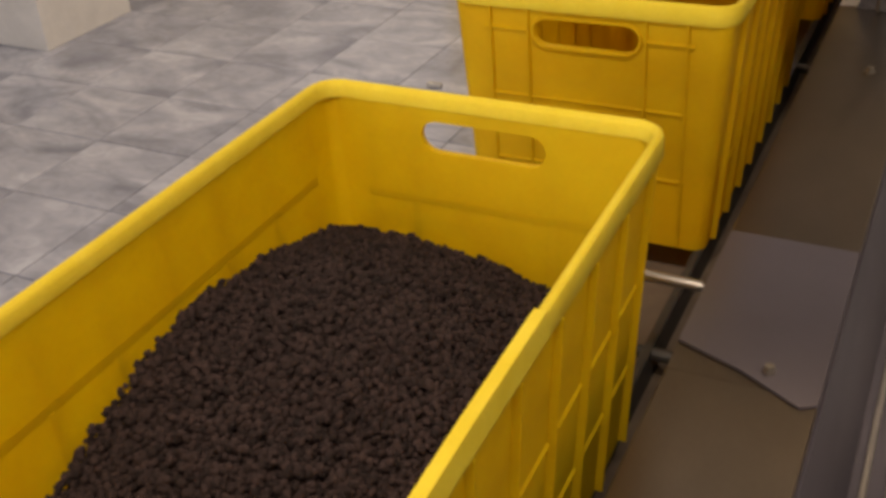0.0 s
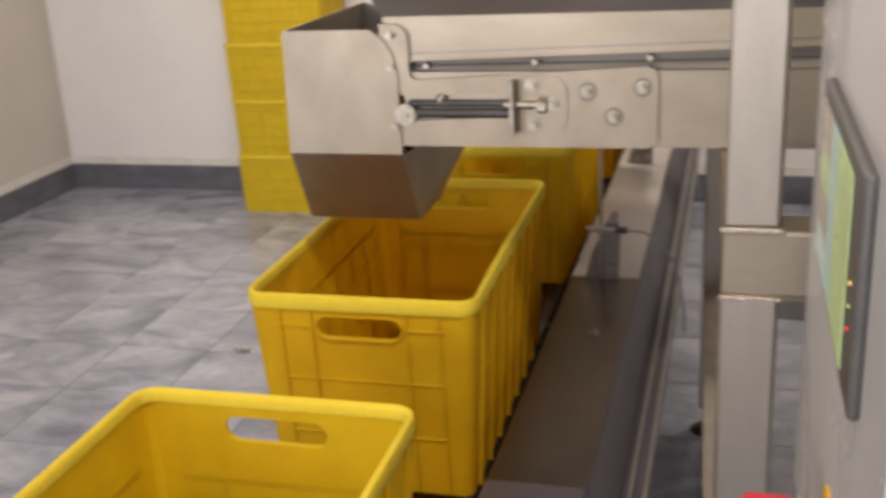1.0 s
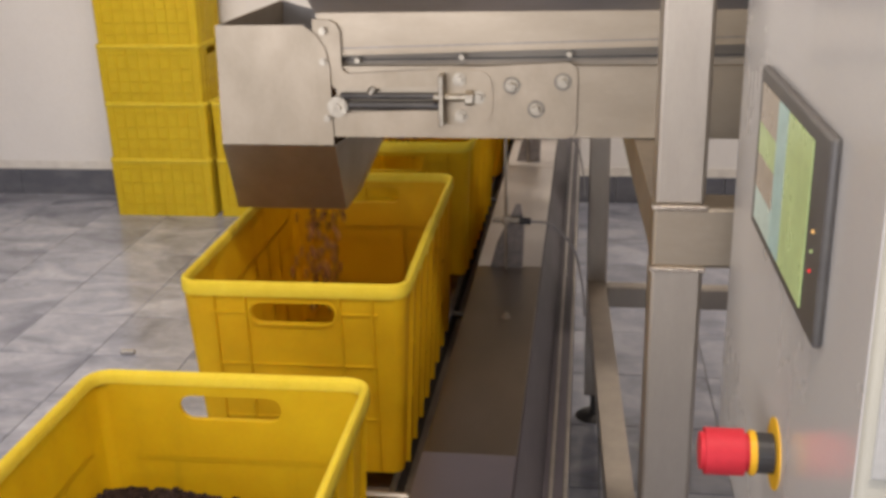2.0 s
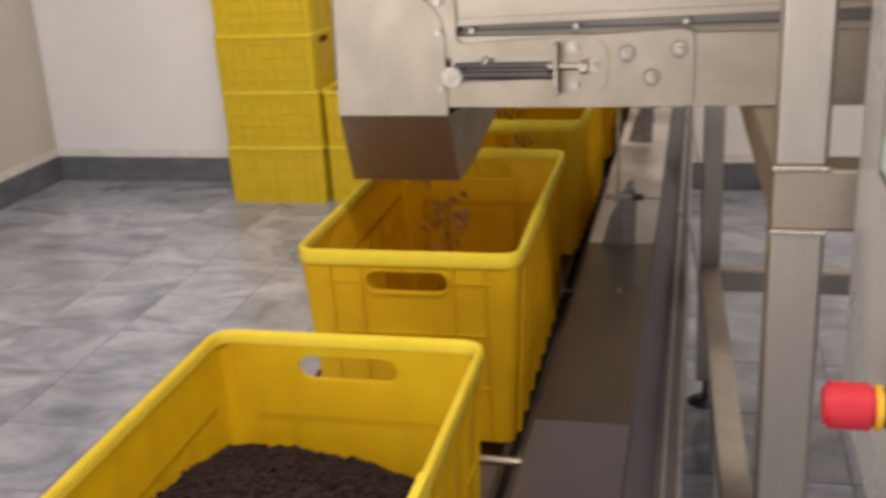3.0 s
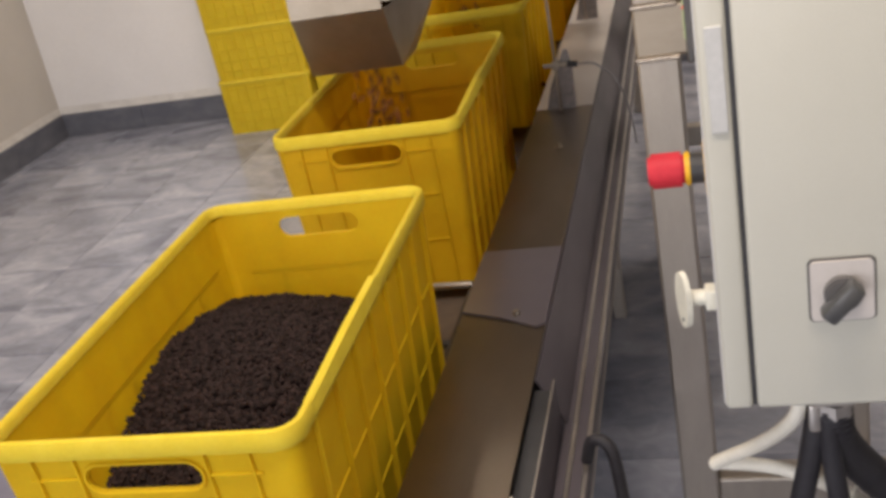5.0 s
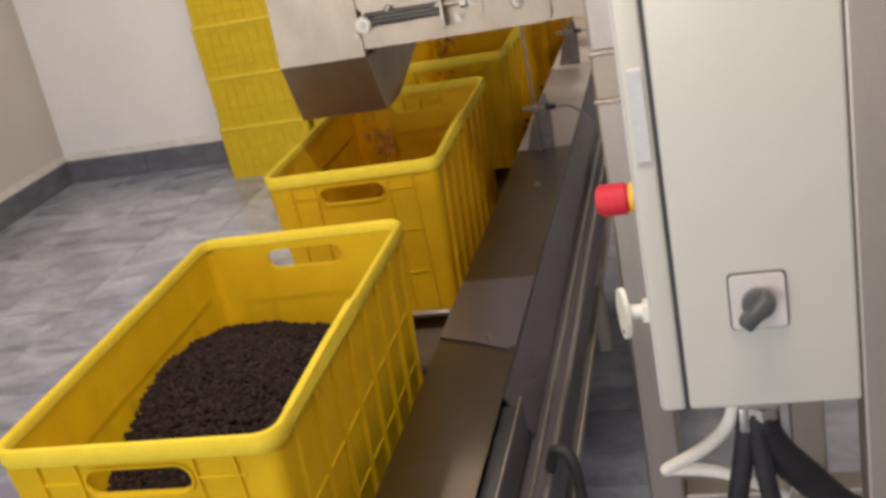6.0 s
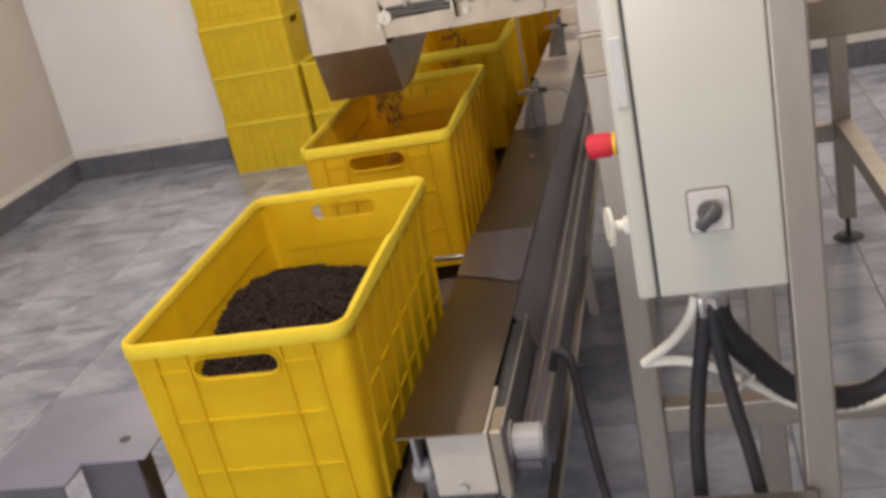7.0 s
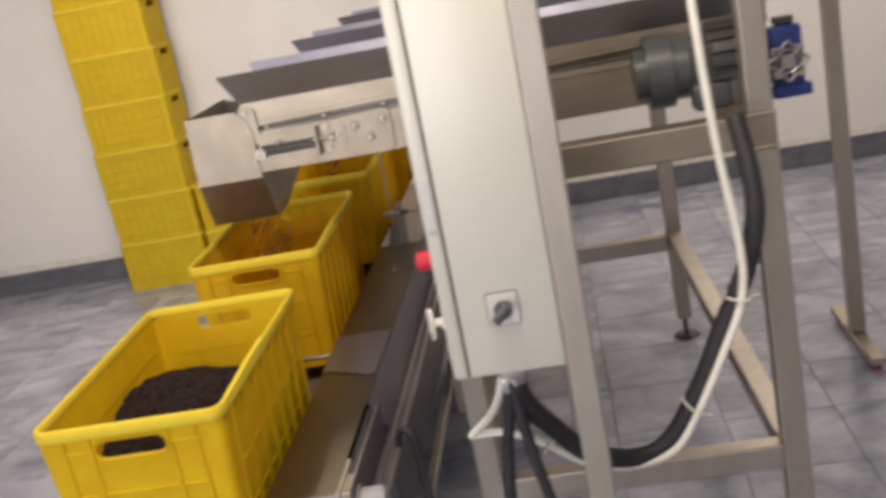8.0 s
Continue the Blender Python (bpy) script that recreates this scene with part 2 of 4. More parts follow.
def thing(name, x, y, z, label, category, group="", rz=0, kind=""):
    ob = new(name)
    ob.empty_display_size = 0.05
    ob.matrix_basis = pose(x, y, z, 0, 0, rz)
    return tagged(ob, label, category, group, kind)


def box(bm, x0, x1, y0, y1, z0, z1, bevel=0.0, seg=2):
    made = bmesh.ops.create_cube(bm, size=1, matrix=Matrix.LocRotScale(((x0 + x1) / 2, (y0 + y1) / 2, (z0 + z1) / 2), None, (x1 - x0, y1 - y0, z1 - z0)))
    if bevel:
        edges = list({e for v in made["verts"] for e in v.link_edges})
        bmesh.ops.bevel(bm, geom=edges, offset=bevel, segments=seg, affect="EDGES", profile=0.5)
    return bm


def B(*a, **k):
    return box(bmesh.new(), *a, **k)


def rod(bm, p0, p1, r, r2=None, n=20, cap=0.0):
    p0, p1 = Vector(p0), Vector(p1)
    d = p1 - p0
    m = Matrix.Translation((p0 + p1) / 2) @ d.to_track_quat("Z", "Y").to_matrix().to_4x4()
    made = bmesh.ops.create_cone(bm, cap_ends=True, segments=n, radius1=r, radius2=r if r2 is None else r2, depth=d.length, matrix=m)
    if cap:
        edges = [e for e in {e for v in made["verts"] for e in v.link_edges} if any(len(f.verts) > 4 for f in e.link_faces)]
        bmesh.ops.bevel(bm, geom=edges, offset=cap, segments=2, affect="EDGES")
    return bm


def R(*a, **k):
    return rod(bmesh.new(), *a, **k)


def curve_points(pts, n=8):
    """A smooth line through the points."""
    p = [Vector(q) for q in pts]
    p = [2 * p[0] - p[1], *p, 2 * p[-1] - p[-2]]
    out = []
    for a, b, c, d in zip(p, p[1:], p[2:], p[3:]):
        for k in range(n):
            t = k / n
            out.append(0.5 * (2 * b + (c - a) * t + (2 * a - 5 * b + 4 * c - d) * t * t + (3 * b - a - 3 * c + d) * t ** 3))
    return out + [p[-2]]


def hose(bm, pts, r, n=10, smooth=8, wave=0.0):
    line = curve_points(pts, smooth) if smooth else [Vector(q) for q in pts]
    rings, up = [], Vector((0.3, 0.9, 0.2)).normalized()
    for i, c in enumerate(line):
        d = (line[min(i + 1, len(line) - 1)] - line[max(i - 1, 0)]).normalized()
        side = d.cross(up).normalized()
        up = side.cross(d).normalized()
        rad = r * (1 + (wave if i % 2 else -wave))
        rings.append([bm.verts.new(c + rad * (math.cos(a) * side + math.sin(a) * up)) for a in (2 * math.pi * k / n for k in range(n))])
    for a, b in zip(rings, rings[1:]):
        for k in range(n):
            bm.faces.new((a[k], a[(k + 1) % n], b[(k + 1) % n], b[k]))
    bm.faces.new(rings[0][::-1]), bm.faces.new(rings[-1])
    return bm


def plate(outline, thick, axis="y"):
    """A flat sheet: an outline of (u, v), pushed through by thick. axis y: u is x, v is z; axis z: u is x, v is y; axis x: u is y, v is z."""
    bm = bmesh.new()
    at = {"y": lambda u, v, w: (u, w, v), "z": lambda u, v, w: (u, v, w), "x": lambda u, v, w: (w, u, v)}[axis]
    a = [bm.verts.new(at(u, v, 0)) for u, v in outline]
    b = [bm.verts.new(at(u, v, thick)) for u, v in outline]
    bm.faces.new(a), bm.faces.new(b[::-1])
    for i in range(len(a)):
        j = (i + 1) % len(a)
        bm.faces.new((a[j], a[i], b[i], b[j]))
    bmesh.ops.recalc_face_normals(bm, faces=bm.faces)
    return bm


def rounded(u0, u1, v0, v1, r, n=5, corners=(1, 1, 1, 1)):
    out = []
    for (cu, cv, a0), on in zip(((u1 - r, v1 - r, 0), (u0 + r, v1 - r, 90), (u0 + r, v0 + r, 180), (u1 - r, v0 + r, 270)), corners):
        if on:
            out += [(cu + r * math.cos(radians(a0 + 90 * k / n)), cv + r * math.sin(radians(a0 + 90 * k / n))) for k in range(n + 1)]
        else:
            sx, sy = (1 if a0 in (0, 270) else -1), (1 if a0 in (0, 90) else -1)
            out.append((cu + r * sx, cv + r * sy))
    return out


def hull(bm, corners):
    """A closed six-sided solid from two rings of four corners."""
    v = [bm.verts.new(c) for c in corners]
    for f in ((3, 2, 1, 0), (4, 5, 6, 7), (0, 1, 5, 4), (1, 2, 6, 5), (2, 3, 7, 6), (3, 0, 4, 7)):
        bm.faces.new([v[i] for i in f])
    return bm


def mesh_from(name, verts, faces, material):
    me = bpy.data.meshes.new(name)
    me.from_pydata(verts.tolist(), [], faces.tolist())
    me.materials.append(M[material])
    me.polygons.foreach_set("use_smooth", [True] * len(me.polygons))
    return me


def granule_mesh(name, places, sizes, material, rng):
    """Many small knobbly grains, each a squashed twenty-sided body of its own."""
    g = bmesh.new()
    bmesh.ops.create_icosphere(g, subdivisions=1, radius=1)
    base = np.array([v.co[:] for v in g.verts])
    tri = np.array([[v.index for v in f.verts] for f in g.faces])
    g.free()
    verts, faces = [], []
    for i, (c, s) in enumerate(zip(places, sizes)):
        q = rng.normal(size=(3, 3))
        q, _ = np.linalg.qr(q)
        shape = base * (s * rng.uniform(0.7, 1.15, 3)) * rng.uniform(0.86, 1.14, (len(base), 1))
        verts.append(shape @ q + c)
        faces.append(tri + i * len(base))
    return mesh_from(name, np.concatenate(verts), np.concatenate(faces), material)


# ---- room ----
X0, X1, Y0, Y1, ZC = -3.56, 4.2, -4.0, 5.36, 3.2


def room():
    def st(name, bm, material, label):
        return tagged(part(name, bm, material, None), label, "wall", kind="structure")
    st("wall_north", B(X0 - 0.2, X1 + 0.2, Y1, Y1 + 0.2, 0, ZC), "wall2", "white painted plaster wall")
    # West wall is darker than the others: its dimmer side is put into the colour
    st("wall_west", B(X0 - 0.2, X0, Y0, Y1, 0, ZC), "wall", "beige painted plaster wall, its shade in the colour")
    st("wall_east", B(X1, X1 + 0.2, Y0, Y1, 0, ZC), "wall2", "white painted plaster wall")
    # the wall behind the camera has a wide window
    bm = bmesh.new()
    a, b, c, d = -3.35, 0.35, 0.95, 2.55
    for x0, x1, z0, z1 in ((X0 - 0.2, a, 0, ZC), (b, X1 + 0.2, 0, ZC), (a, b, 0, c), (a, b, d, ZC)):
        box(bm, x0, x1, Y0 - 0.2, Y0, z0, z1)
    st("wall_south", bm, "wall2", "white painted plaster wall with a wide window")
    w = tagged(part("window_1", B(a, b, Y0 - 0.14, Y0 - 0.08, c, c + 0.05), "shiny", None), "aluminium framed window", "window", kind="structure")
    for x in (a + 0.025, (a + b) / 2, b - 0.025):
        part("window_frame", B(x - 0.025, x + 0.025, Y0 - 0.14, Y0 - 0.08, c + 0.052, d - 0.052), "shiny", w)
    part("window_frame", B(a, b, Y0 - 0.14, Y0 - 0.08, d - 0.05, d), "shiny", w)
    tagged(part("ceiling", B(X0 - 0.2, X1 + 0.2, Y0 - 0.2, Y1 + 0.2, ZC, ZC + 0.15), "ceiling", None), "plain white ceiling", "ceiling", kind="structure")
    floor = tagged(part("floor", B(X0 - 0.2, X1 + 0.2, Y0 - 0.2, Y1 + 0.2, -0.15, -0.004), "grout", None), "polished grey marble tiled floor", "floor", kind="structure")
    # slate skirting with a plaster ledge over it
    def skirt(name, bm, material="base", label="dark grey slate baseboard"):
        return tagged(part(name, bm, material, None), label, "baseboard", kind="structure")
    h = 0.155
    for x in np.arange(X0, X1, 0.6):
        skirt("baseboard", B(x + 0.002, min(x + 0.599, X1), Y1 - 0.014, Y1, 0, h, bevel=0.002, seg=1))
    for y in np.arange(Y1 - 0.616, Y0, -0.6):
        skirt("baseboard", B(X0, X0 + 0.014, max(y + 0.002, Y0), y + 0.599, 0, h, bevel=0.002, seg=1))
    skirt("trim", B(X0, X1, Y1 - 0.006, Y1, h + 0.001, h + 0.05), "lip", "rough plaster strip over the baseboard")
    skirt("trim", B(X0, X0 + 0.006, Y0, Y1 - 0.008, h + 0.001, h + 0.05), "lip", "rough plaster strip over the baseboard")
    return floor


FLOOR = room()
for lx, ly, power in LAMPS:
    lamp = thing("ceiling_light", lx, ly, 3.14, "added white tube light fitting, out of view on the ceiling", "lamp", "ceiling lights")
    part("frame", B(-0.64, 0.64, -0.19, 0.19, 0.02, 0.06, bevel=0.006), "creamtrim", lamp)


# ---- crates ----
ZROLL = 0.791
# half widths and lengths at the foot and at the top, height, how far the rim stands out, ribs of the ends and of the long walls
LINE = dict(HX0=0.169, HX1=0.188, HY0=0.322, HY1=0.340, CH=0.352, out=0.4, end=(-0.132, -0.079, 0.079, 0.132), long=(-0.285, -0.204, -0.122, -0.041, 0.041, 0.122, 0.204, 0.285), levels=(0.105, 0.205), fin=0.0085)
STACK = dict(HX0=0.180, HX1=0.186, HY0=0.286, HY1=0.292, CH=0.330, out=0.45, end=(-0.135, -0.079, 0.079, 0.135), long=(-0.24, -0.18, -0.12, -0.06, 0.0, 0.06, 0.12, 0.18, 0.24), levels=(0.07, 0.13, 0.20), fin=0.006)


def crate_body(HX0, HX1, HY0, HY1, CH, out, end, long, levels, fin):
    """One moulded shell: rounded walls that widen upwards, a slot through each end wall, ribs outside."""
    bm = bmesh.new()
    zc, hh, hw = CH - 0.048, 0.0175, 0.070
    th = 0.005

    def half(z):
        s = z / CH
        return HX0 + (HX1 - HX0) * s, HY0 + (HY1 - HY0) * s
    ends = [-hw, -hw + 0.0035, -hw + 0.009, -hw + 0.0175, -0.02, 0.02, hw - 0.0175, hw - 0.009, hw - 0.0035, hw]
    rows = [0.0, 0.05, 0.12, 0.2, zc - 0.035, "b", "t", zc + 0.03, CH]

    def slot(u):
        a = abs(u)
        if a >= hw - 1e-6:
            return 0.0008
        k = a - (hw - 0.0175)
        return hh * math.sqrt(max(0.0, 1 - (k / 0.0175) ** 2)) if k > 0 else hh

    def ring(row, inset):
        cols = []
        z = zc if row in ("b", "t") else row
        hx, hy = half(z)
        hx, hy, r = hx - inset, hy - inset, 0.019 - inset
        a, b = hx - r, hy - r
        zz = max(z, 0.007) if inset else z

        def end_wall(sign):
            for u in [-a, *ends, a]:
                k = slot(u) if abs(u) <= hw + 1e-6 else 0.0008
                lift = (-0.004 if sign > 0 else 0.003) if abs(u) <= hw + 1e-6 else 0
                yield (sign * u, -sign * hy, zz + (lift - k if row == "b" else lift + k if row == "t" else 0))

        def corner(cx, cy, a0):
            for k in range(1, 8):
                t = radians(a0 + 90 * k / 8)
                yield (cx + r * math.cos(t), cy + r * math.sin(t), zz)
        cols += list(end_wall(1)) + list(corner(a, -b, -90))
        cols += [(hx, v * b, zz) for v in (-1, -0.5, 0, 0.5, 1)] + list(corner(a, b, 0))
        cols += list(end_wall(-1)) + list(corner(-a, b, 90))
        cols += [(-hx, -v * b, zz) for v in (-1, -0.5, 0, 0.5, 1)] + list(corner(-a, -b, 180))
        return [bm.verts.new(c) for c in cols]
    outer, inn = [ring(r, 0) for r in rows], [ring(r, th) for r in rows]
    n = len(outer[0])
    ne = len(ends) + 2
    starts = (0, ne + 7 + 5 + 7)
    open_cols = {s + i for s in starts for i in range(1, ne - 2)}
    ib = rows.index("b")
    for k in range(len(rows) - 1):
        for i in range(n):
            j = (i + 1) % n
            if k == ib and i in open_cols:
                bm.faces.new((outer[k][i], outer[k][j], inn[k][j], inn[k][i]))
                bm.faces.new((outer[k + 1][j], outer[k + 1][i], inn[k + 1][i], inn[k + 1][j]))
                continue
            bm.faces.new((outer[k][i], outer[k][j], outer[k + 1][j], outer[k + 1][i]))
            bm.faces.new((inn[k][j], inn[k][i], inn[k + 1][i], inn[k + 1][j]))
    for i in range(n):
        j = (i + 1) % n
        bm.faces.new((outer[-1][i], outer[-1][j], inn[-1][j], inn[-1][i]))
    bm.faces.new(outer[0][::-1]), bm.faces.new(inn[0])
    bmesh.ops.recalc_face_normals(bm, faces=bm.faces)
    return bm


def crate_ribs(HX0, HX1, HY0, HY1, CH, out, end, long, levels, fin):
    """The moulded ribs, each a small solid: bars on the ends, thin upright fins on the long walls, faint bars inside
    for the ribs' shadows.
    """
    zc = CH - 0.048
    made = []

    def half(z):
        s = z / CH
        return HX0 + (HX1 - HX0) * s, HY0 + (HY1 - HY0) * s

    def solid(corners):
        bm = hull(bmesh.new(), corners)
        bmesh.ops.recalc_face_normals(bm, faces=bm.faces)
        made.append(bm)

    def upright(side, u, w, d, z0, z1, d1=None, inset=0.001):
        """side: 0, 1 the ends; 2, 3 the long walls."""
        s = -1 if side in (0, 2) else 1
        c = []
        for z, dd in ((z0, d), (z1, d if d1 is None else d1)):
            hx, hy = half(z)
            if side < 2:
                q = [(u - w, s * (hy - inset)), (u + w, s * (hy - inset)), (u + w * 0.5, s * (hy + dd)), (u - w * 0.5, s * (hy + dd))]
            else:
                q = [(s * (hx - inset), u - w), (s * (hx - inset), u + w), (s * (hx + dd), u + w * 0.5), (s * (hx + dd), u - w * 0.5)]
            c += [(*p, z) for p in q]
        solid(c)

    def level(side, u0, u1, z, w, d, inset=0.001):
        s = -1 if side in (0, 2) else 1
        hx, hy = half(z)
        c = []
        for u in (u0, u1):
            if side < 2:
                c += [(u, s * (hy - inset), z - w), (u, s * (hy - inset), z + w), (u, s * (hy + d), z + w * 0.5), (u, s * (hy + d), z - w * 0.5)]
            else:
                c += [(s * (hx - inset), u, z - w), (s * (hx - inset), u, z + w), (s * (hx + d), u, z + w * 0.5), (s * (hx + d), u, z - w * 0.5)]
        solid(c)
    ux, uy = HX0 - 0.032, HY0 - 0.034
    for side in (0, 1):
        for u in end:
            upright(side, u, 0.0026, 0.0046, 0.004, CH - 0.012)
        upright(side, 0.0, 0.002, 0.0025, zc + 0.024, CH - 0.012)
        for z in levels:
            level(side, -ux, ux, z, 0.0024, 0.0028)
        for a, b in ((-ux - 0.004, -0.079), (0.079, ux + 0.004)):
            level(side, a, b, zc - 0.004, 0.0026, 0.0034)
    deep = fin > 0.007
    for side in (2, 3):
        if deep:
            for u in long:
                upright(side, u, 0.0016, fin, 0.003, CH - 0.022, fin * 0.8)
            for z in levels:
                level(side, -uy, uy, z, 0.0014, fin * 0.3)
        else:
            for u in long:
                upright(side, u, 0.0026, 0.0048, 0.004, CH - 0.012, fin * 0.8)
            for z in (*levels, zc - 0.004):
                level(side, -uy, uy, z, 0.0024, 0.0042)
        # Inner ridges stand in for rib shadows seen through the translucent wall
        if deep:
            for u in long[1:-1]:
                upright(side, u, 0.0030, -0.0046, 0.03, CH - 0.100, inset=0.0057)
            level(side, -uy, uy, CH - 0.095, 0.0045, -0.0046, inset=0.0057)
    if deep:
        for side in (0, 1):
            for u in end[1:3]:
                upright(side, u, 0.0045, -0.0046, 0.03, CH - 0.125, inset=0.0057)
            level(side, -ux, ux, CH - 0.12, 0.0045, -0.0046, inset=0.0057)
    return made


def crate_rim(HX0, HX1, HY0, HY1, CH, out, end, long, levels, fin):
    """A rolled lip round the top, thicker along part of each long wall."""
    bm = bmesh.new()
    prof = [(-0.0065, -0.014), (-0.0065, -0.002), (-0.0035, 0.002), (0.002, 0.0035), (0.0085, 0.002), (0.0125, -0.003), (0.0125, -0.019), (0.009, -0.0225)]
    line = []
    r = 0.029
    a, b = HX1 - r, HY1 - r
    for cx, cy, a0 in ((a, -b, -90), (a, b, 0), (-a, b, 90), (-a, -b, 180)):
        line += [((cx, cy), radians(a0 + 90 * k / 7)) for k in range(8)]
    rings = [[bm.verts.new((c[0] + (r + o * (out if o > 0 else 1)) * math.cos(t), c[1] + (r + o * (out if o > 0 else 1)) * math.sin(t), CH + z)) for o, z in prof] for c, t in line]
    for p, q in zip(rings, rings[1:] + rings[:1]):
        for k in range(len(prof)):
            m = (k + 1) % len(prof)
            bm.faces.new((p[k], q[k], q[m], p[m]))
    if fin > 0.007:
        # one long wall carries a slightly raised run of lip that ends in a small step
        x0, x1, z0 = HX1 - 0.0072, HX1 + 0.0066, CH - 0.0145
        hull(bm, [(x0, -0.285, z0), (x1, -0.285, z0), (x1 - 0.002, -0.285, CH + 0.0012), (x0 + 0.002, -0.285, CH + 0.0012),
                  (x0, -0.12, z0), (x1, -0.12, z0), (x1 - 0.002, -0.12, CH + 0.0062), (x0 + 0.002, -0.12, CH + 0.0062)])
        hull(bm, [(x0, -0.12, z0), (x1, -0.12, z0), (x1 - 0.002, -0.12, CH + 0.0062), (x0 + 0.002, -0.12, CH + 0.0062),
                  (x0, 0.010, z0), (x1, 0.010, z0), (x1 - 0.002, 0.008, CH + 0.0062), (x0 + 0.002, 0.008, CH + 0.0062)])
    bmesh.ops.recalc_face_normals(bm, faces=bm.faces)
    return bm


def slot_lip(sign, HY0, HY1, CH):
    bm = bmesh.new()
    zc = CH - 0.048 + (-0.004 if sign < 0 else 0.003)
    y = HY0 + (HY1 - HY0) * zc / CH + 0.002
    line = []
    for cx, a0 in ((0.0525, -90), (-0.0525, 90)):
        line += [(cx + 0.0195 * math.cos(radians(a0 + 180 * k / 8)), sign * y, zc + 0.0195 * math.sin(radians(a0 + 180 * k / 8))) for k in range(9)]
    n = len(line)
    c0 = Vector((0, sign * y, zc))
    rings = []
    for p in line:
        p = Vector(p)
        o = (p - c0)
        o = Vector((o.x - max(-0.0525, min(0.0525, o.x)), 0, o.z)).normalized()
        w = Vector((0, sign, 0))
        rings.append([bm.verts.new(p + o * a + w * b) for a, b in ((-0.0015, -0.002), (-0.001, 0.0022), (0.002, 0.0022), (0.003, -0.002))])
    for i in range(n):
        p, q = rings[i], rings[(i + 1) % n]
        for k in range(4):
            bm.faces.new((p[k], q[k], q[(k + 1) % 4], p[(k + 1) % 4]))
    bmesh.ops.recalc_face_normals(bm, faces=bm.faces)
    return bm


def crate(x, y, z, spec, label, group, plastic="yellow"):
    t = thing("crate", x, y, z, label, "crate", group)
    shell = part("body", crate_body(**spec), plastic, t, smooth=True, crease=13)
    for bm in crate_ribs(**spec):
        part("rib", bm, plastic, shell)
    part("rim", crate_rim(**spec), "rim", t, "rolled pale yellow rim", smooth=True)
    for sign in (-1, 1):
        part("handle", slot_lip(sign, spec["HY0"], spec["HY1"], spec["CH"]), plastic, t)
    return t


LINE_LABEL = "empty yellow ribbed plastic crate on the conveyor"
crate_a = crate(0.004, 0.337, ZROLL, LINE, "yellow ribbed plastic crate filled with dark granules", "crates on the conveyor")
crate_a.matrix_basis = pose(0.004, 0.337, ZROLL, 0, 0, 0.5)
for i, (cx, cy, label) in enumerate(((-0.012, 1.355, "amber yellow plastic crate being filled under the steel chute"), (-0.008, 2.335, "yellow plastic crate being filled under the next chute"),
                                     (-0.004, 3.305, LINE_LABEL), (0.0, 4.27, LINE_LABEL))):
    if i == 0:
        crate(cx, cy, ZROLL, LINE, label, "crates on the conveyor", "amber").matrix_basis = pose(cx, cy, ZROLL, 0, 0, 0.6)
        continue
    c = copy_thing(crate_a, pose(cx, cy, ZROLL, 0, 0, (0.6, -0.5, 0.3, 0.2)[i]))
    c["label"] = label
SX, SY = -1.885, 5.125
pile = crate(SX, SY, 0, STACK, "empty yellow plastic crate at the foot of a tall stack", "stacked crates", "lemon")
pile.matrix_basis = pose(SX, SY, 0, 0, 0, 90)
for k in range(1, 8):
    c = copy_thing(pile, pose(SX + 0.005 * math.sin(k * 2.1), SY + 0.004 * math.cos(k * 1.7), 0.3165 * k, 0, 0, 90 + 0.4 * math.sin(k * 3.3)))
    tagged(c, "empty yellow plastic crate in a tall stack by the wall", "crate", "stacked crates")
for k in range(2):
    c = copy_thing(pile, pose(-1.275, 5.135, 0.3165 * k, 0, 0, 90.4 - 0.6 * k))
    tagged(c, "empty yellow plastic crate in a low stack by the wall", "crate", "stacked crates")


# ---- granules in the full crate ----
def heap_z(x, y):
    """Top of the heap in the first crate, highest along its far wall; x, y from the crate's middle."""
    d = y - 0.045
    return 1.054 - 0.10 * (x + 0.17) - (0.86 if d > 0 else 1.3) * d * d - 0.9 * (x + 0.06) ** 2


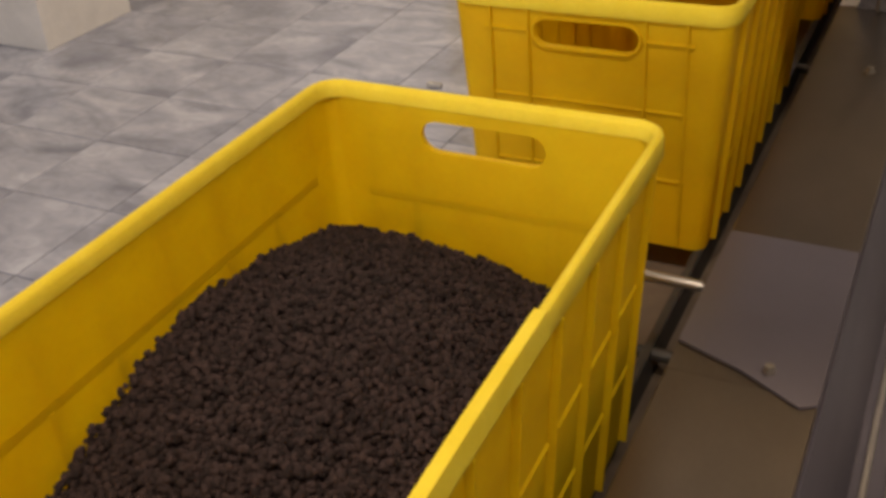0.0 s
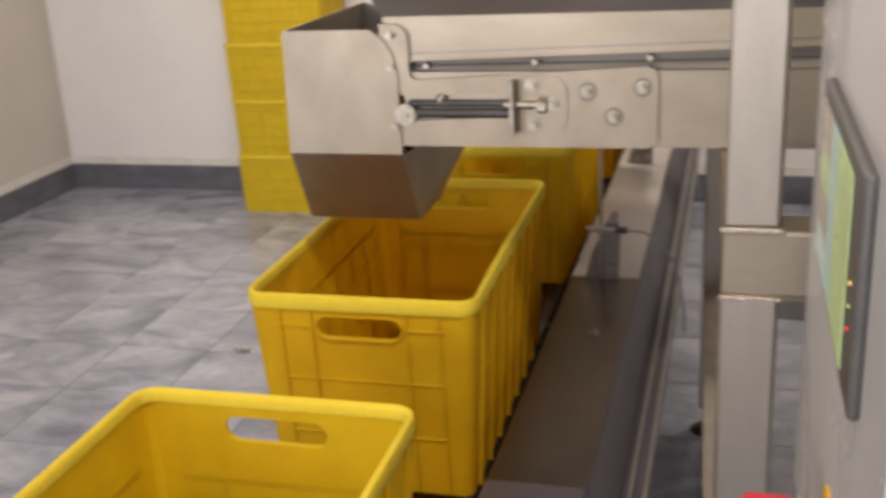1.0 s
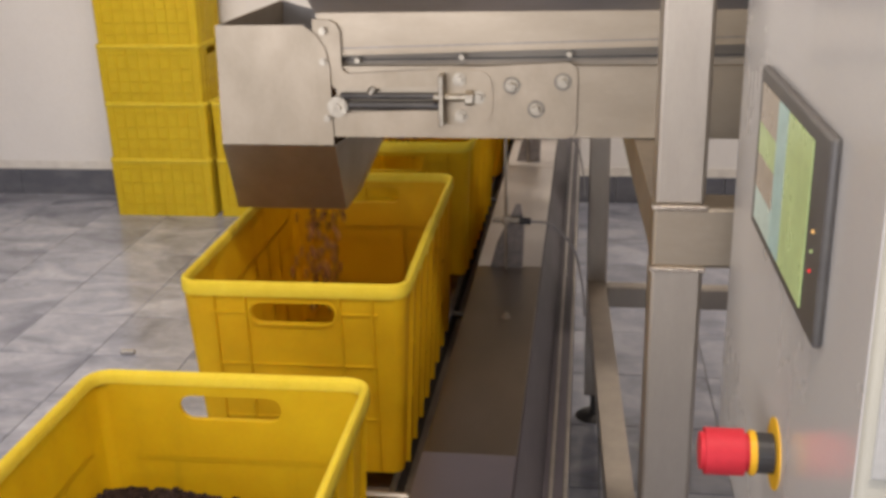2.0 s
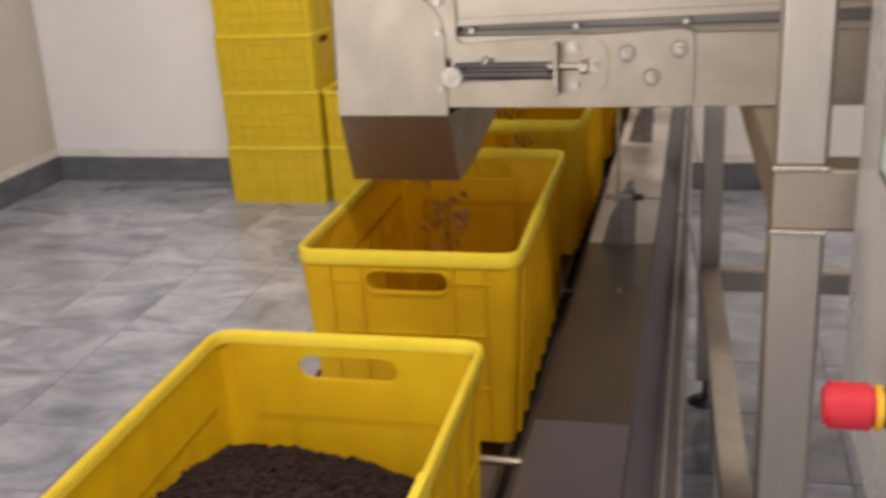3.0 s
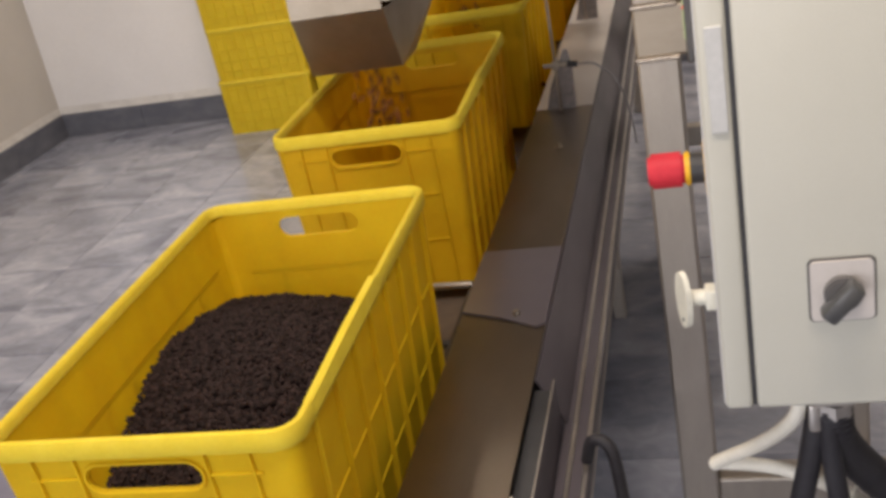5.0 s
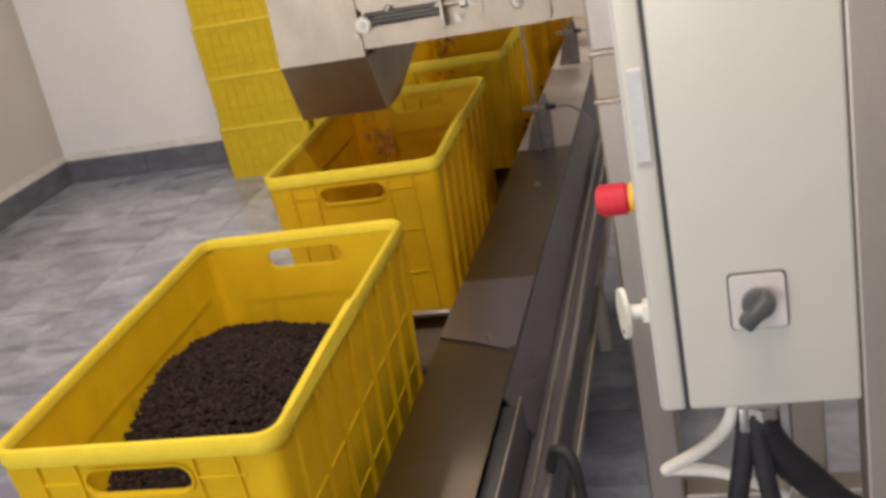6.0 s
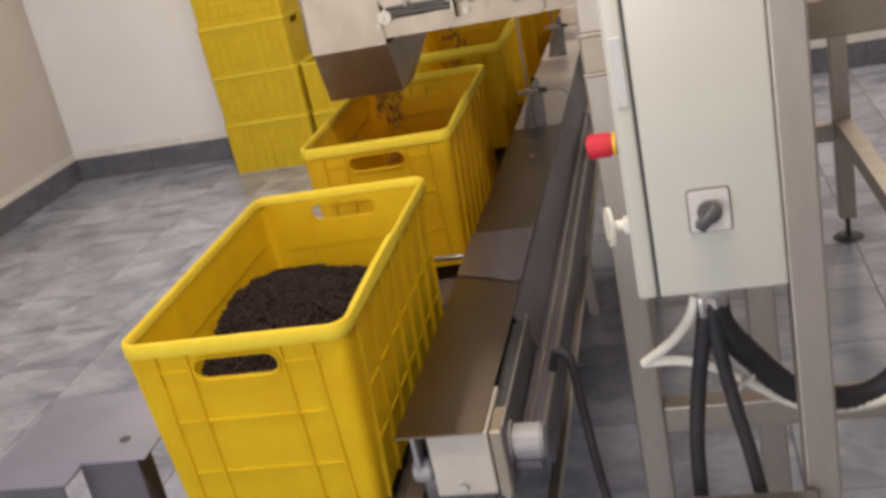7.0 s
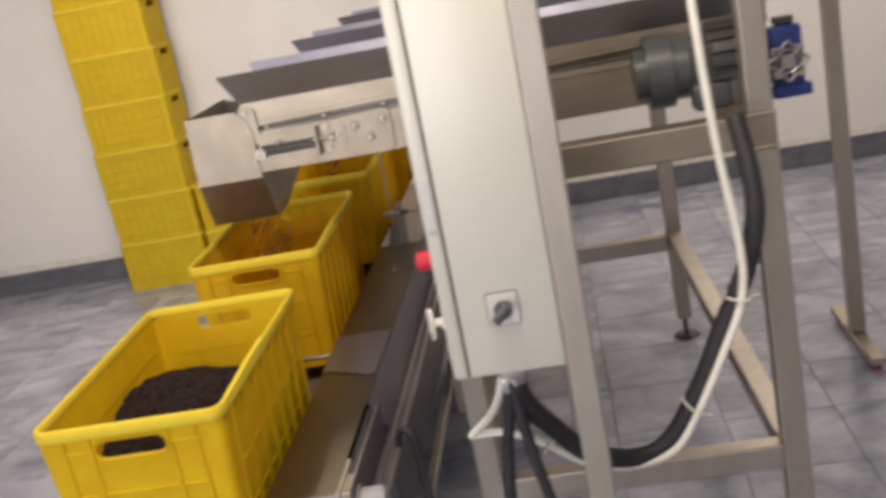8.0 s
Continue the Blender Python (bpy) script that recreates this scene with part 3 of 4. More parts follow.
def heap():
    rng = np.random.default_rng(4)
    t = thing("granule_heap", 0.004, 0.337, ZROLL + 0.008, "heap of dark brown dried granules filling the crate", "granules", rz=0.5, kind="stuff")
    bm = bmesh.new()
    nx, ny, hx, hy = 22, 34, 0.159, 0.308
    grid = [[bm.verts.new((hx * (2 * i / nx - 1), hy * (2 * j / ny - 1), heap_z(hx * (2 * i / nx - 1), hy * (2 * j / ny - 1)) - ZROLL - 0.017)) for i in range(nx + 1)] for j in range(ny + 1)]
    for j in range(ny):
        for i in range(nx):
            bm.faces.new((grid[j][i], grid[j][i + 1], grid[j + 1][i + 1], grid[j + 1][i]))
    low = []
    edge = [grid[0][i] for i in range(nx)] + [grid[j][nx] for j in range(ny)] + [grid[ny][i] for i in range(nx, 0, -1)] + [grid[j][0] for j in range(ny, 0, -1)]
    low = [bm.verts.new((v.co.x * 0.95, v.co.y * 0.97, 0.001)) for v in edge]
    for i in range(len(edge)):
        j = (i + 1) % len(edge)
        bm.faces.new((edge[j], edge[i], low[i], low[j]))
    bm.faces.new(low)
    core = part("bed", bm, "grain", t, smooth=True)
    core["kind"] = "stuff"
    n = 21000
    x, y = rng.uniform(-0.165, 0.165, n), rng.uniform(-0.314, 0.314, n)
    z = np.array([heap_z(a, b) for a, b in zip(x, y)]) - ZROLL - 0.008 - 0.005 + rng.uniform(-0.003, 0.004, n)
    bump = np.array([noise.noise((a * 22, b * 22, 3.0)) * 0.006 + noise.noise((a * 75, b * 75, 9.0)) * 0.004 for a, b in zip(x, y)])
    s = rng.uniform(0.0024, 0.0046, n)
    ob = new("granules", granule_mesh("granules", np.stack([x, y, z + bump], 1), s, "grain", rng))
    ob.parent, ob["kind"] = t, "stuff"


heap()


# ---- crate conveyor ----
ZP = 0.925


def conveyor():
    t = thing("crate_conveyor", 0, 0, 0, "long stainless steel crate conveyor with smooth side covers", "conveyor")
    yend = 4.75
    # side beams, a dark trough and bright cross rods under the crates
    part("side_beam", B(0.236, 0.355, 0.075, yend, 0.72, ZP - 0.004, bevel=0.003), "rail", t)
    # Far beam is deepened, out of view, to keep window light off the floor
    part("side_beam", B(-0.205, -0.165, 0.09, yend, 0.14, 0.765, bevel=0.003), "rail", t)
    part("trough", B(-0.163, 0.235, 0.09, yend, 0.735, 0.742), "tray", t, "dark brown trough")
    for k in range(5):
        y = 0.80 + 0.965 * k
        part("cross_rod", R((-0.163, y, ZROLL - 0.0095), (0.234, y, ZROLL - 0.0095), 0.0085, n=12), "dark", t)
    # bright stop rod between the first two crates
    part("stop_rod", R((-0.205, 0.748, ZP + 0.002), (0.2225, 0.748, ZP + 0.002), 0.0065, n=14, cap=0.002), "shiny", t, "bright steel stop rod", smooth=True)
    part("rod_post", B(-0.205, -0.190, 0.740, 0.756, 0.765, ZP - 0.004), "rail", t)
    for x in (-0.152, 0.152):
        part("chain_guide", B(x - 0.006, x + 0.006, 0.06, yend, 0.742, ZROLL, bevel=0.002), "dark", t)
    # Dark strip stands in for the shade in the gap beside the crates
    part("gap_shade_strip", B(0.200, 0.232, 0.06, yend, 0.775, 0.781, bevel=0.002), "tray", t)
    # covers: plain plate, filmed plate, then long plates
    # Far covers are paler: the white wall's reflection is put into their colour
    spans = ((0.018, 0.60, "cover"), (0.862, 1.72, "cover"), (1.724, 2.60, "palesheen"), (2.604, 3.70, "palesheen"), (3.704, yend, "palesheen"))
    for y0, y1, m in spans:
        part("cover_plate", B(0.223, 0.367, y0, y1, ZP - 0.003, ZP, bevel=0.001, seg=1), m, t)
    bm = plate([(0.223, 0.645), (0.29, 0.618), (0.352, 0.582), (0.367, 0.592), (0.367, 0.876), (0.223, 0.876)], 0.003, "z")
    bmesh.ops.translate(bm, verts=bm.verts, vec=(0, 0, ZP))
    part("cover_plate", bm, "film", t, "steel cover under lilac protective film")
    bm = B(0.223, 0.367, 0.60, 0.86, ZP - 0.0035, ZP - 0.0005)
    part("cover_plate", bm, "cover", t)
    for x, y in ((0.316, 0.625), (0.31, 1.42)):
        bm = R((x, y, ZP), (x, y, ZP + 0.003), 0.009, n=16)
        rod(bm, (x, y, ZP + 0.003), (x, y, ZP + 0.010), 0.0065, 0.005, n=6)
        part("bolt", bm, "nut", t)
    part("cover_plate", B(-0.345, -0.215, 0.018, 0.30, ZP - 0.003, ZP, bevel=0.001, seg=1), "lavender", t)
    part("hole", R((-0.285, 0.085, ZP - 0.001), (-0.285, 0.085, ZP + 0.0012), 0.010, n=16), "dark", t)
    # thin upright flange with a dark slot beside the first cover
    part("flange", B(0.3965, 0.3985, 0.03, 0.42, 0.80, ZP + 0.001), "lilac", t)
    # Brighter strip puts the glint along the flange's top edge
    part("flange_edge_glint", B(0.3962, 0.3988, 0.03, 0.42, ZP + 0.0012, ZP + 0.004, bevel=0.0005, seg=1), "shiny", t)
    # Black block stands in for the shade inside the slot
    part("slot_shade", B(0.3675, 0.3960, 0.105, 0.42, 0.80, ZP - 0.014), "black", t)
    # twin guide rails along the outside and the dark side sheet below
    part("side_sheet", B(0.386, 0.390, 0.47, yend, 0.56, 0.862), "lilac", t)
    part("rail_shelf", B(0.4000, 0.4455, 0.05, yend, 0.832, 0.846, bevel=0.002), "lilac", t, "dull lilac-grey outer shelf")
    bm = bmesh.new()
    ye0 = 0.43
    sheet = ((0.3672, 0.921), (0.3700, 0.9225), (0.4060, 0.8475), (0.4032, 0.8465))
    hull(bm, [(x, y, z) for y in (ye0, yend) for x, z in sheet])
    bmesh.ops.recalc_face_normals(bm, faces=bm.faces)
    part("apron", bm, "lilac", t, "lilac-grey sloping skirt under the covers")
    for x in (0.4180, 0.4405):
        part("guide_rail", B(x - 0.0030, x + 0.0030, 0.12, yend, 0.8465, 0.852, bevel=0.001, seg=1), "shiny", t)
    # drive end: gear housing, chain cover, white motor cap
    part("gear_housing", B(0.272, 0.372, 0.026, 0.17, 0.805, ZP - 0.0035, bevel=0.004), "housing", t, "beige painted gear housing")
    part("housing_lid", B(0.375, 0.396, 0.024, 0.10, 0.80, ZP - 0.003, bevel=0.003), "steel", t)
    bm = R((0.401, 0.075, 0.868), (0.452, 0.075, 0.868), 0.030, n=28, cap=0.004)
    rod(bm, (0.396, 0.075, 0.868), (0.402, 0.075, 0.868), 0.036, n=28)
    part("motor_cap", bm, "cap", t, "greyish white plastic drive cap", smooth=True)
    bm = R((0.236, 0.05, 0.845), (0.268, 0.05, 0.845), 0.021, n=22, cap=0.003)
    box(bm, 0.244, 0.252, 0.03, 0.07, 0.85, ZP - 0.008, bevel=0.002)
    part("bearing", bm, "cap", t, smooth=True)
    part("bolt", R((0.318, 0.026, 0.823), (0.318, 0.019, 0.823), 0.008, n=6), "shiny", t)
    part("end_bar", B(-0.36, 0.86, 0.02, 0.06, 0.715, 0.755, bevel=0.004), "rail", t)
    part("end_block", B(-0.343, -0.232, 0.02, 0.07, 0.80, ZP - 0.0035, bevel=0.003), "lilac", t)
    # small filmed shelf on the far side of the full crate
    part("side_shelf", B(-0.53, -0.347, -0.03, 0.285, ZP - 0.018, ZP - 0.012, bevel=0.0015), "lavender", t, "steel shelf under lilac film")
    part("shelf_lip", B(-0.53, -0.347, -0.034, -0.0305, ZP - 0.07, ZP - 0.012), "lilac", t)
    for x, y in ((-0.185, 0.22), (0.31, 0.30), (-0.185, 2.3), (0.31, 2.3), (-0.185, 4.5), (0.31, 4.5)):
        part("leg", B(x - 0.02, x + 0.02, y - 0.02, y + 0.02, 0.0, 0.72 if x > 0 else 0.14, bevel=0.003), "tube", t)
    part("low_rail", B(0.295, 0.325, 0.32, 4.5, 0.22, 0.25, bevel=0.003), "tube", t)
    return t


conveyor()
cable = thing("motor_cable", 0.468, 0.20, 0.0, "black rubber cable looping down beside the conveyor", "cable")
part("sheath", hose(bmesh.new(), [(-0.025, 0.12, 0.86), (-0.012, 0.115, 0.896), (0.012, 0.105, 0.885), (0.022, 0.09, 0.80), (0.04, 0.05, 0.66), (0.08, 0.0, 0.42), (0.10, -0.04, 0.02)], 0.0085), "rubber", cable, smooth=True)


def sensor(y, x=0.262):
    t = thing("level_sensor", x, y, ZP, "small chromed sensor on a thin upright rod", "sensor", "crate sensors")
    part("rod", R((0, 0, 0), (0, 0, 0.36), 0.0035, n=10), "nut", t)
    bm = B(-0.008, 0.010, -0.009, 0.009, 0.107, 0.126, bevel=0.003)
    rod(bm, (-0.03, 0, 0.116), (0.03, 0, 0.116), 0.006, n=14)
    part("clamp", bm, "nut", t)
    part("sensor_tip", R((0.03, 0, 0.116), (0.055, 0, 0.114), 0.0075, n=14), "black", t)
    part("lead", hose(bmesh.new(), [(0.055, 0, 0.114), (0.10, -0.01, 0.11), (0.15, -0.02, 0.06), (0.172, -0.02, -0.03), (0.178, -0.02, -0.10)], 0.0026, n=8), "cap", t, smooth=True)
    bm = plate([(-0.036, 0.0), (0.036, 0.0), (0.040, 0.10), (0.032, 0.150), (0.022, 0.150), (-0.020, 0.06)], 0.004, "y")
    bmesh.ops.translate(bm, verts=bm.verts, vec=(0, 0.012, 0))
    part("bracket", bm, "rail", t, "dark folded sensor bracket")
    return t


sensor(1.70, 0.289)
sensor(2.665, 0.285)


# ---- sorting machine: table frame, feeder lanes, chutes ----
XL, XR, YA, YB = 0.575, 1.36, 0.752, 2.77


def frame_table():
    t = thing("machine_frame", XL, YA, 0, "welded square-tube stainless steel machine frame", "frame")
    o = (XL, YA)

    def tb(name, x0, x1, y0, y1, z0, z1, m="tube"):
        return part(name, B(x0 - o[0], x1 - o[0], y0 - o[1], y1 - o[1], z0, z1, bevel=0.005), m, t)
    w = 0.032
    for x, y in ((XL, YA), (XR, YA)):
        tb("post", x - w, x + w, y - w, y + w, 0.03, 1.291)
        tb("upper_post", x - 0.03, x + 0.03, y - 0.03, y + 0.03, 1.373, 2.15)
        for z in (1.292, 1.372):
            bm = B(x - 0.034 - o[0], x + 0.034 - o[0], y - 0.036 - o[1], y - 0.029 - o[1], z - 0.0035, z + 0.0035, bevel=0.002)
            part("weld_seam", bm, "weld", t)
    for x in (0.507, 1.31):
        tb("back_post", x - w, x + w, YB - w, YB + w, 0.09, 1.294)
        bm = R((x - o[0], YB - o[1], 0.012), (x - o[0], YB - o[1], 0.09), 0.010, n=12)
        rod(bm, (x - o[0], YB - o[1], 0.0), (x - o[0], YB - o[1], 0.012), 0.06, 0.045, n=28)
        part("levelling_foot", bm, "dark", t, smooth=True)
    for x in (XL, XR):
        bm = R((x - o[0], YA - o[1], 0.0), (x - o[0], YA - o[1], 0.03), 0.045, n=24)
        part("levelling_foot", bm, "dark", t)
    tb("top_rail", XL - w, XR + w, YA - w, YA + w, 1.293, 1.372, "steel_x")
    tb("top_rail", XL - w, XR + w, YB - w, YB + w, 1.298, 1.360, "steel_x")
    tb("low_rail", XL + w, XR - w, YA - 0.028, YA + 0.028, 0.45, 0.515)
    tb("low_rail", 0.507 + w, 1.31 - w, YB - 0.028, YB + 0.028, 0.415, 0.485)
    for xa, xb in ((XL, 0.507), (XR, 1.31)):
        for z0, z1, name in ((1.295, 1.364, "side_rail"), (0.44, 0.505, "side_rail")):
            bm = bmesh.new()
            h = 0.03
            reach = YB + 0.55 if z0 > 1 else YB - w
            a, b = (xa - o[0], YA + w - o[1]), (xb - o[0], reach - o[1])
            hull(bm, [(a[0] - h, a[1], z0), (a[0] + h, a[1], z0), (a[0] + h, a[1], z1), (a[0] - h, a[1], z1), (b[0] - h, b[1], z0), (b[0] + h, b[1], z0), (b[0] + h, b[1], z1), (b[0] - h, b[1], z1)])
            bmesh.ops.recalc_face_normals(bm, faces=bm.faces)
            part(name, bm, "tube", t)
    # second slim upright between the low rail and the stand
    tb("slim_post", 0.812, 0.872, YA + 0.04, YA + 0.10, 0.0, 1.292)
    return t


frame_table()


def lane(y, first=False, group="feeder lanes"):
    """A belt feeder that runs across and ends over a crate in a bent steel chute. Its own origin: front face, at the floor."""
    t = thing("feeder_lane", 0, y, 0, "stainless steel belt feeder with bolted side plate and chute", "feeder", group)
    z0, z1 = 1.366, 1.562
    # front wall in strips, with a groove between them
    part("lower_side", B(0.062, 1.47, 0.0, 0.004, z0, 1.476), "steel_x", t)
    rise = lambda x, z: z + 0.026 * (x - 0.07)
    part("upper_side", plate([(0.035, rise(0.035, 1.499)), (1.47, rise(1.47, 1.499)), (1.47, z1), (0.035, z1)], 0.004), "steel_x", t)
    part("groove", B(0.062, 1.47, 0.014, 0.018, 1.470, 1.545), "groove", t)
    for z, h, m, k in ((1.4775, 0.0015, "steel_x", 0), (1.4975, 0.0015, "steel_x", 1), (1.507, 0.0009, "rail", 1), (1.4862, 0.0010, "dark", 0.5)):
        bm = bmesh.new()
        za, zb = z + 0.0, z + k * (rise(1.47, z) - z)
        ya, yb2 = (-0.003, 0.0135) if m == "steel_x" else (-0.0012, 0.003) if m == "rail" else (0.010, 0.0138)
        hull(bm, [(0.07, ya, za - h), (0.07, yb2, za - h), (0.07, yb2, za + h), (0.07, ya, za + h), (1.47, ya, zb - h), (1.47, yb2, zb - h), (1.47, yb2, zb + h), (1.47, ya, zb + h)])
        bmesh.ops.recalc_face_normals(bm, faces=bm.faces)
        part("groove_lip", bm, m, t)
    for x in (0.098, 0.265, 0.432, 0.6):
        bm = R((x, 0.014, rise(x, 1.487)), (x, 0.0, rise(x, 1.487)), 0.0045, n=10)
        part("groove_stud", bm, "nut", t, smooth=True)
    part("back_side", B(0.062, 1.47, 0.262, 0.266, z0, z1), "steel_x", t)
    part("belt", B(0.02, 1.47, 0.02, 0.258, 1.515, 1.530, bevel=0.004), "belt", t, "dark flat conveyor belt")
    part("bottom_pan", B(0.07, 1.47, 0.006, 0.258, z0, z0 + 0.004), "rail", t)
    # leaning guard over the belt
    bm = bmesh.new()
    hull(bm, [(0.036, 0.004, 1.556), (1.47, 0.004, 1.556), (1.47, -0.03, 1.648), (-0.004, -0.03, 1.648),
              (0.036, 0.007, 1.556), (1.47, 0.007, 1.556), (1.47, -0.027, 1.648), (-0.004, -0.027, 1.648)])
    bmesh.ops.recalc_face_normals(bm, faces=bm.faces)
    part("guard", bm, "guard" if first else "guardblue", t, "dark steel side guard" if first else "steel guard under bluish film")
    bm = bmesh.new()
    hull(bm, [(0.036, 0.262, 1.556), (1.47, 0.262, 1.556), (1.47, 0.29, 1.648), (0.01, 0.29, 1.648),
              (0.036, 0.265, 1.556), (1.47, 0.265, 1.556), (1.47, 0.293, 1.648), (0.01, 0.293, 1.648)])
    bmesh.ops.recalc_face_normals(bm, faces=bm.faces)
    part("guard", bm, "guardblue", t, "steel guard under bluish film")
    # tension plate: a bent outline with an upright tongue and a long window
    side = part("tension_plate", plate([(0.030, 1.366), (0.43, 1.366), (0.441, 1.372), (0.445, 1.38), (0.445, 1.472), (0.441, 1.481), (0.43, 1.486), (0.083, 1.468),
                                        (0.076, 1.473), (0.074, 1.48), (0.074, 1.535), (0.068, 1.546), (0.056, 1.552), (0.030, 1.553), (0.030, 1.478), (0.062, 1.444),
                                        (0.232, 1.448), (0.232, 1.412), (0.064, 1.405), (0.030, 1.40)], -0.004), "steel", t, "bolted stainless plate")
    side.location.y = -0.004
    part("window_back", B(0.064, 0.232, 0.0045, 0.006, 1.402, 1.45), "dark", t)
    for z, r in ((1.432, 0.0055), (1.417, 0.0075)):
        part("tension_rod", R((0.07, -0.006, z), (0.235, -0.006, z), r, n=12), "dark", t, smooth=True)
    part("spring_pin", R((0.118, -0.006, 1.436), (0.126, -0.006, 1.446), 0.007, n=10), "nut", t)
    bm = R((0.066, -0.004, 1.416), (0.066, -0.020, 1.416), 0.0165, n=24, cap=0.003)
    rod(bm, (0.066, -0.020, 1.416), (0.066, -0.024, 1.416), 0.007, n=6)
    part("shaft_end", bm, "nut", t, smooth=True)
    bm = B(0.232, 0.240, -0.040, -0.0045, 1.390, 1.470, bevel=0.002)
    part("stop_block", bm, "nut", t)
    part("adjuster_plate", plate(rounded(0.241, 0.314, 1.390, 1.474, 0.024, 6, (1, 0, 0, 1)), -0.003), "steel", t).location.y = -0.0085
    bm = R((0.222, -0.018, 1.432), (0.285, -0.018, 1.432), 0.006, n=12)
    rod(bm, (0.272, -0.018, 1.432), (0.284, -0.018, 1.432), 0.012, n=6)
    part("adjuster_screw", bm, "nut", t)
    for x, z in ((0.262, 1.460), (0.264, 1.402), (0.292, 1.432)):
        part("bolt", rod(R((x, -0.0115, z), (x, -0.014, z), 0.0105, n=16), (x, -0.014, z), (x, -0.021, z), 0.0065, n=6), "nut", t)
    for x, z in ((0.344, 1.450), (0.382, 1.413), (0.423, 1.456)):
        bm = R((x, -0.0085, z), (x, -0.011, z), 0.0100, n=20)
        rod(bm, (x, -0.011, z), (x, -0.019, z), 0.0076, 0.0070, n=6)
        rod(bm, (x, -0.019, z), (x, -0.024, z), 0.0045, n=10)
        part("nut", bm, "nut", t)
        # Dark ring: the washer reuses the groove's shaded tone
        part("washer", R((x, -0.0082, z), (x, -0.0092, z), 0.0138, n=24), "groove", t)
    # chute: a square upper box, open on top, over a tapered spout
    ch = part("chute", bmesh.new(), "steel", t, "bent stainless chute with a tapered spout")
    face = [(-0.126, 1.545), (-0.131, 1.353), (0.056, 1.353), (0.056, 1.478), (0.05, 1.508), (0.036, 1.53), (0.016, 1.545)]
    fr = part("front_face", plate(face, 0.002), "steel", ch)
    fr.location.y = -0.0125
    yb, th = 0.372, 0.002
    bm = bmesh.new()
    hull(bm, [(-0.126, -0.0125, 1.545), (-0.126, yb, 1.545), (-0.131, yb, 1.353), (-0.131, -0.0125, 1.353),
              (-0.124, -0.0105, 1.545), (-0.124, yb, 1.545), (-0.129, yb, 1.353), (-0.129, -0.0105, 1.353)])
    bmesh.ops.recalc_face_normals(bm, faces=bm.faces)
    part("side_face", bm, "steel", ch)
    part("back_face", plate([(-0.126, 1.545), (-0.131, 1.353), (0.056, 1.353), (0.056, 1.49)], 0.002), "guard", ch).location.y = yb
    # spout, four sheets
    top = [(-0.131, -0.0125), (0.10, -0.0125), (0.10, yb), (-0.131, yb)]
    low = [(-0.150, 0.092), (0.047, 0.092), (0.047, 0.215), (-0.150, 0.215)]
    for k in range(4):
        a, b, c, d = top[k], top[(k + 1) % 4], low[(k + 1) % 4], low[k]
        if k == 0:
            a, b = (-0.131, -0.0125), (0.058, -0.0125)
        if k == 1:
            a = (0.058, -0.0125)
        cen = Vector((-0.04, 0.16))
        ins = lambda p: tuple(Vector(p) + (cen - Vector(p)).normalized() * th)
        bm = bmesh.new()
        hull(bm, [(*a, 1.352), (*b, 1.352), (*c, 1.213), (*d, 1.213), (*ins(a), 1.352), (*ins(b), 1.352), (*ins(c), 1.213), (*ins(d), 1.213)])
        bmesh.ops.recalc_face_normals(bm, faces=bm.faces)
        part("spout_face", bm, "steel", ch)
    for x, z in ((0.048, 1.536), (0.046, 1.488), (0.048, 1.397)):
        part("bolt", R((x, -0.0128, z), (x, -0.018, z), 0.0060, n=10, cap=0.0015), "nut", t, smooth=True)
    return t


lane(1.113, True)
lane(2.07)
lane(3.03)


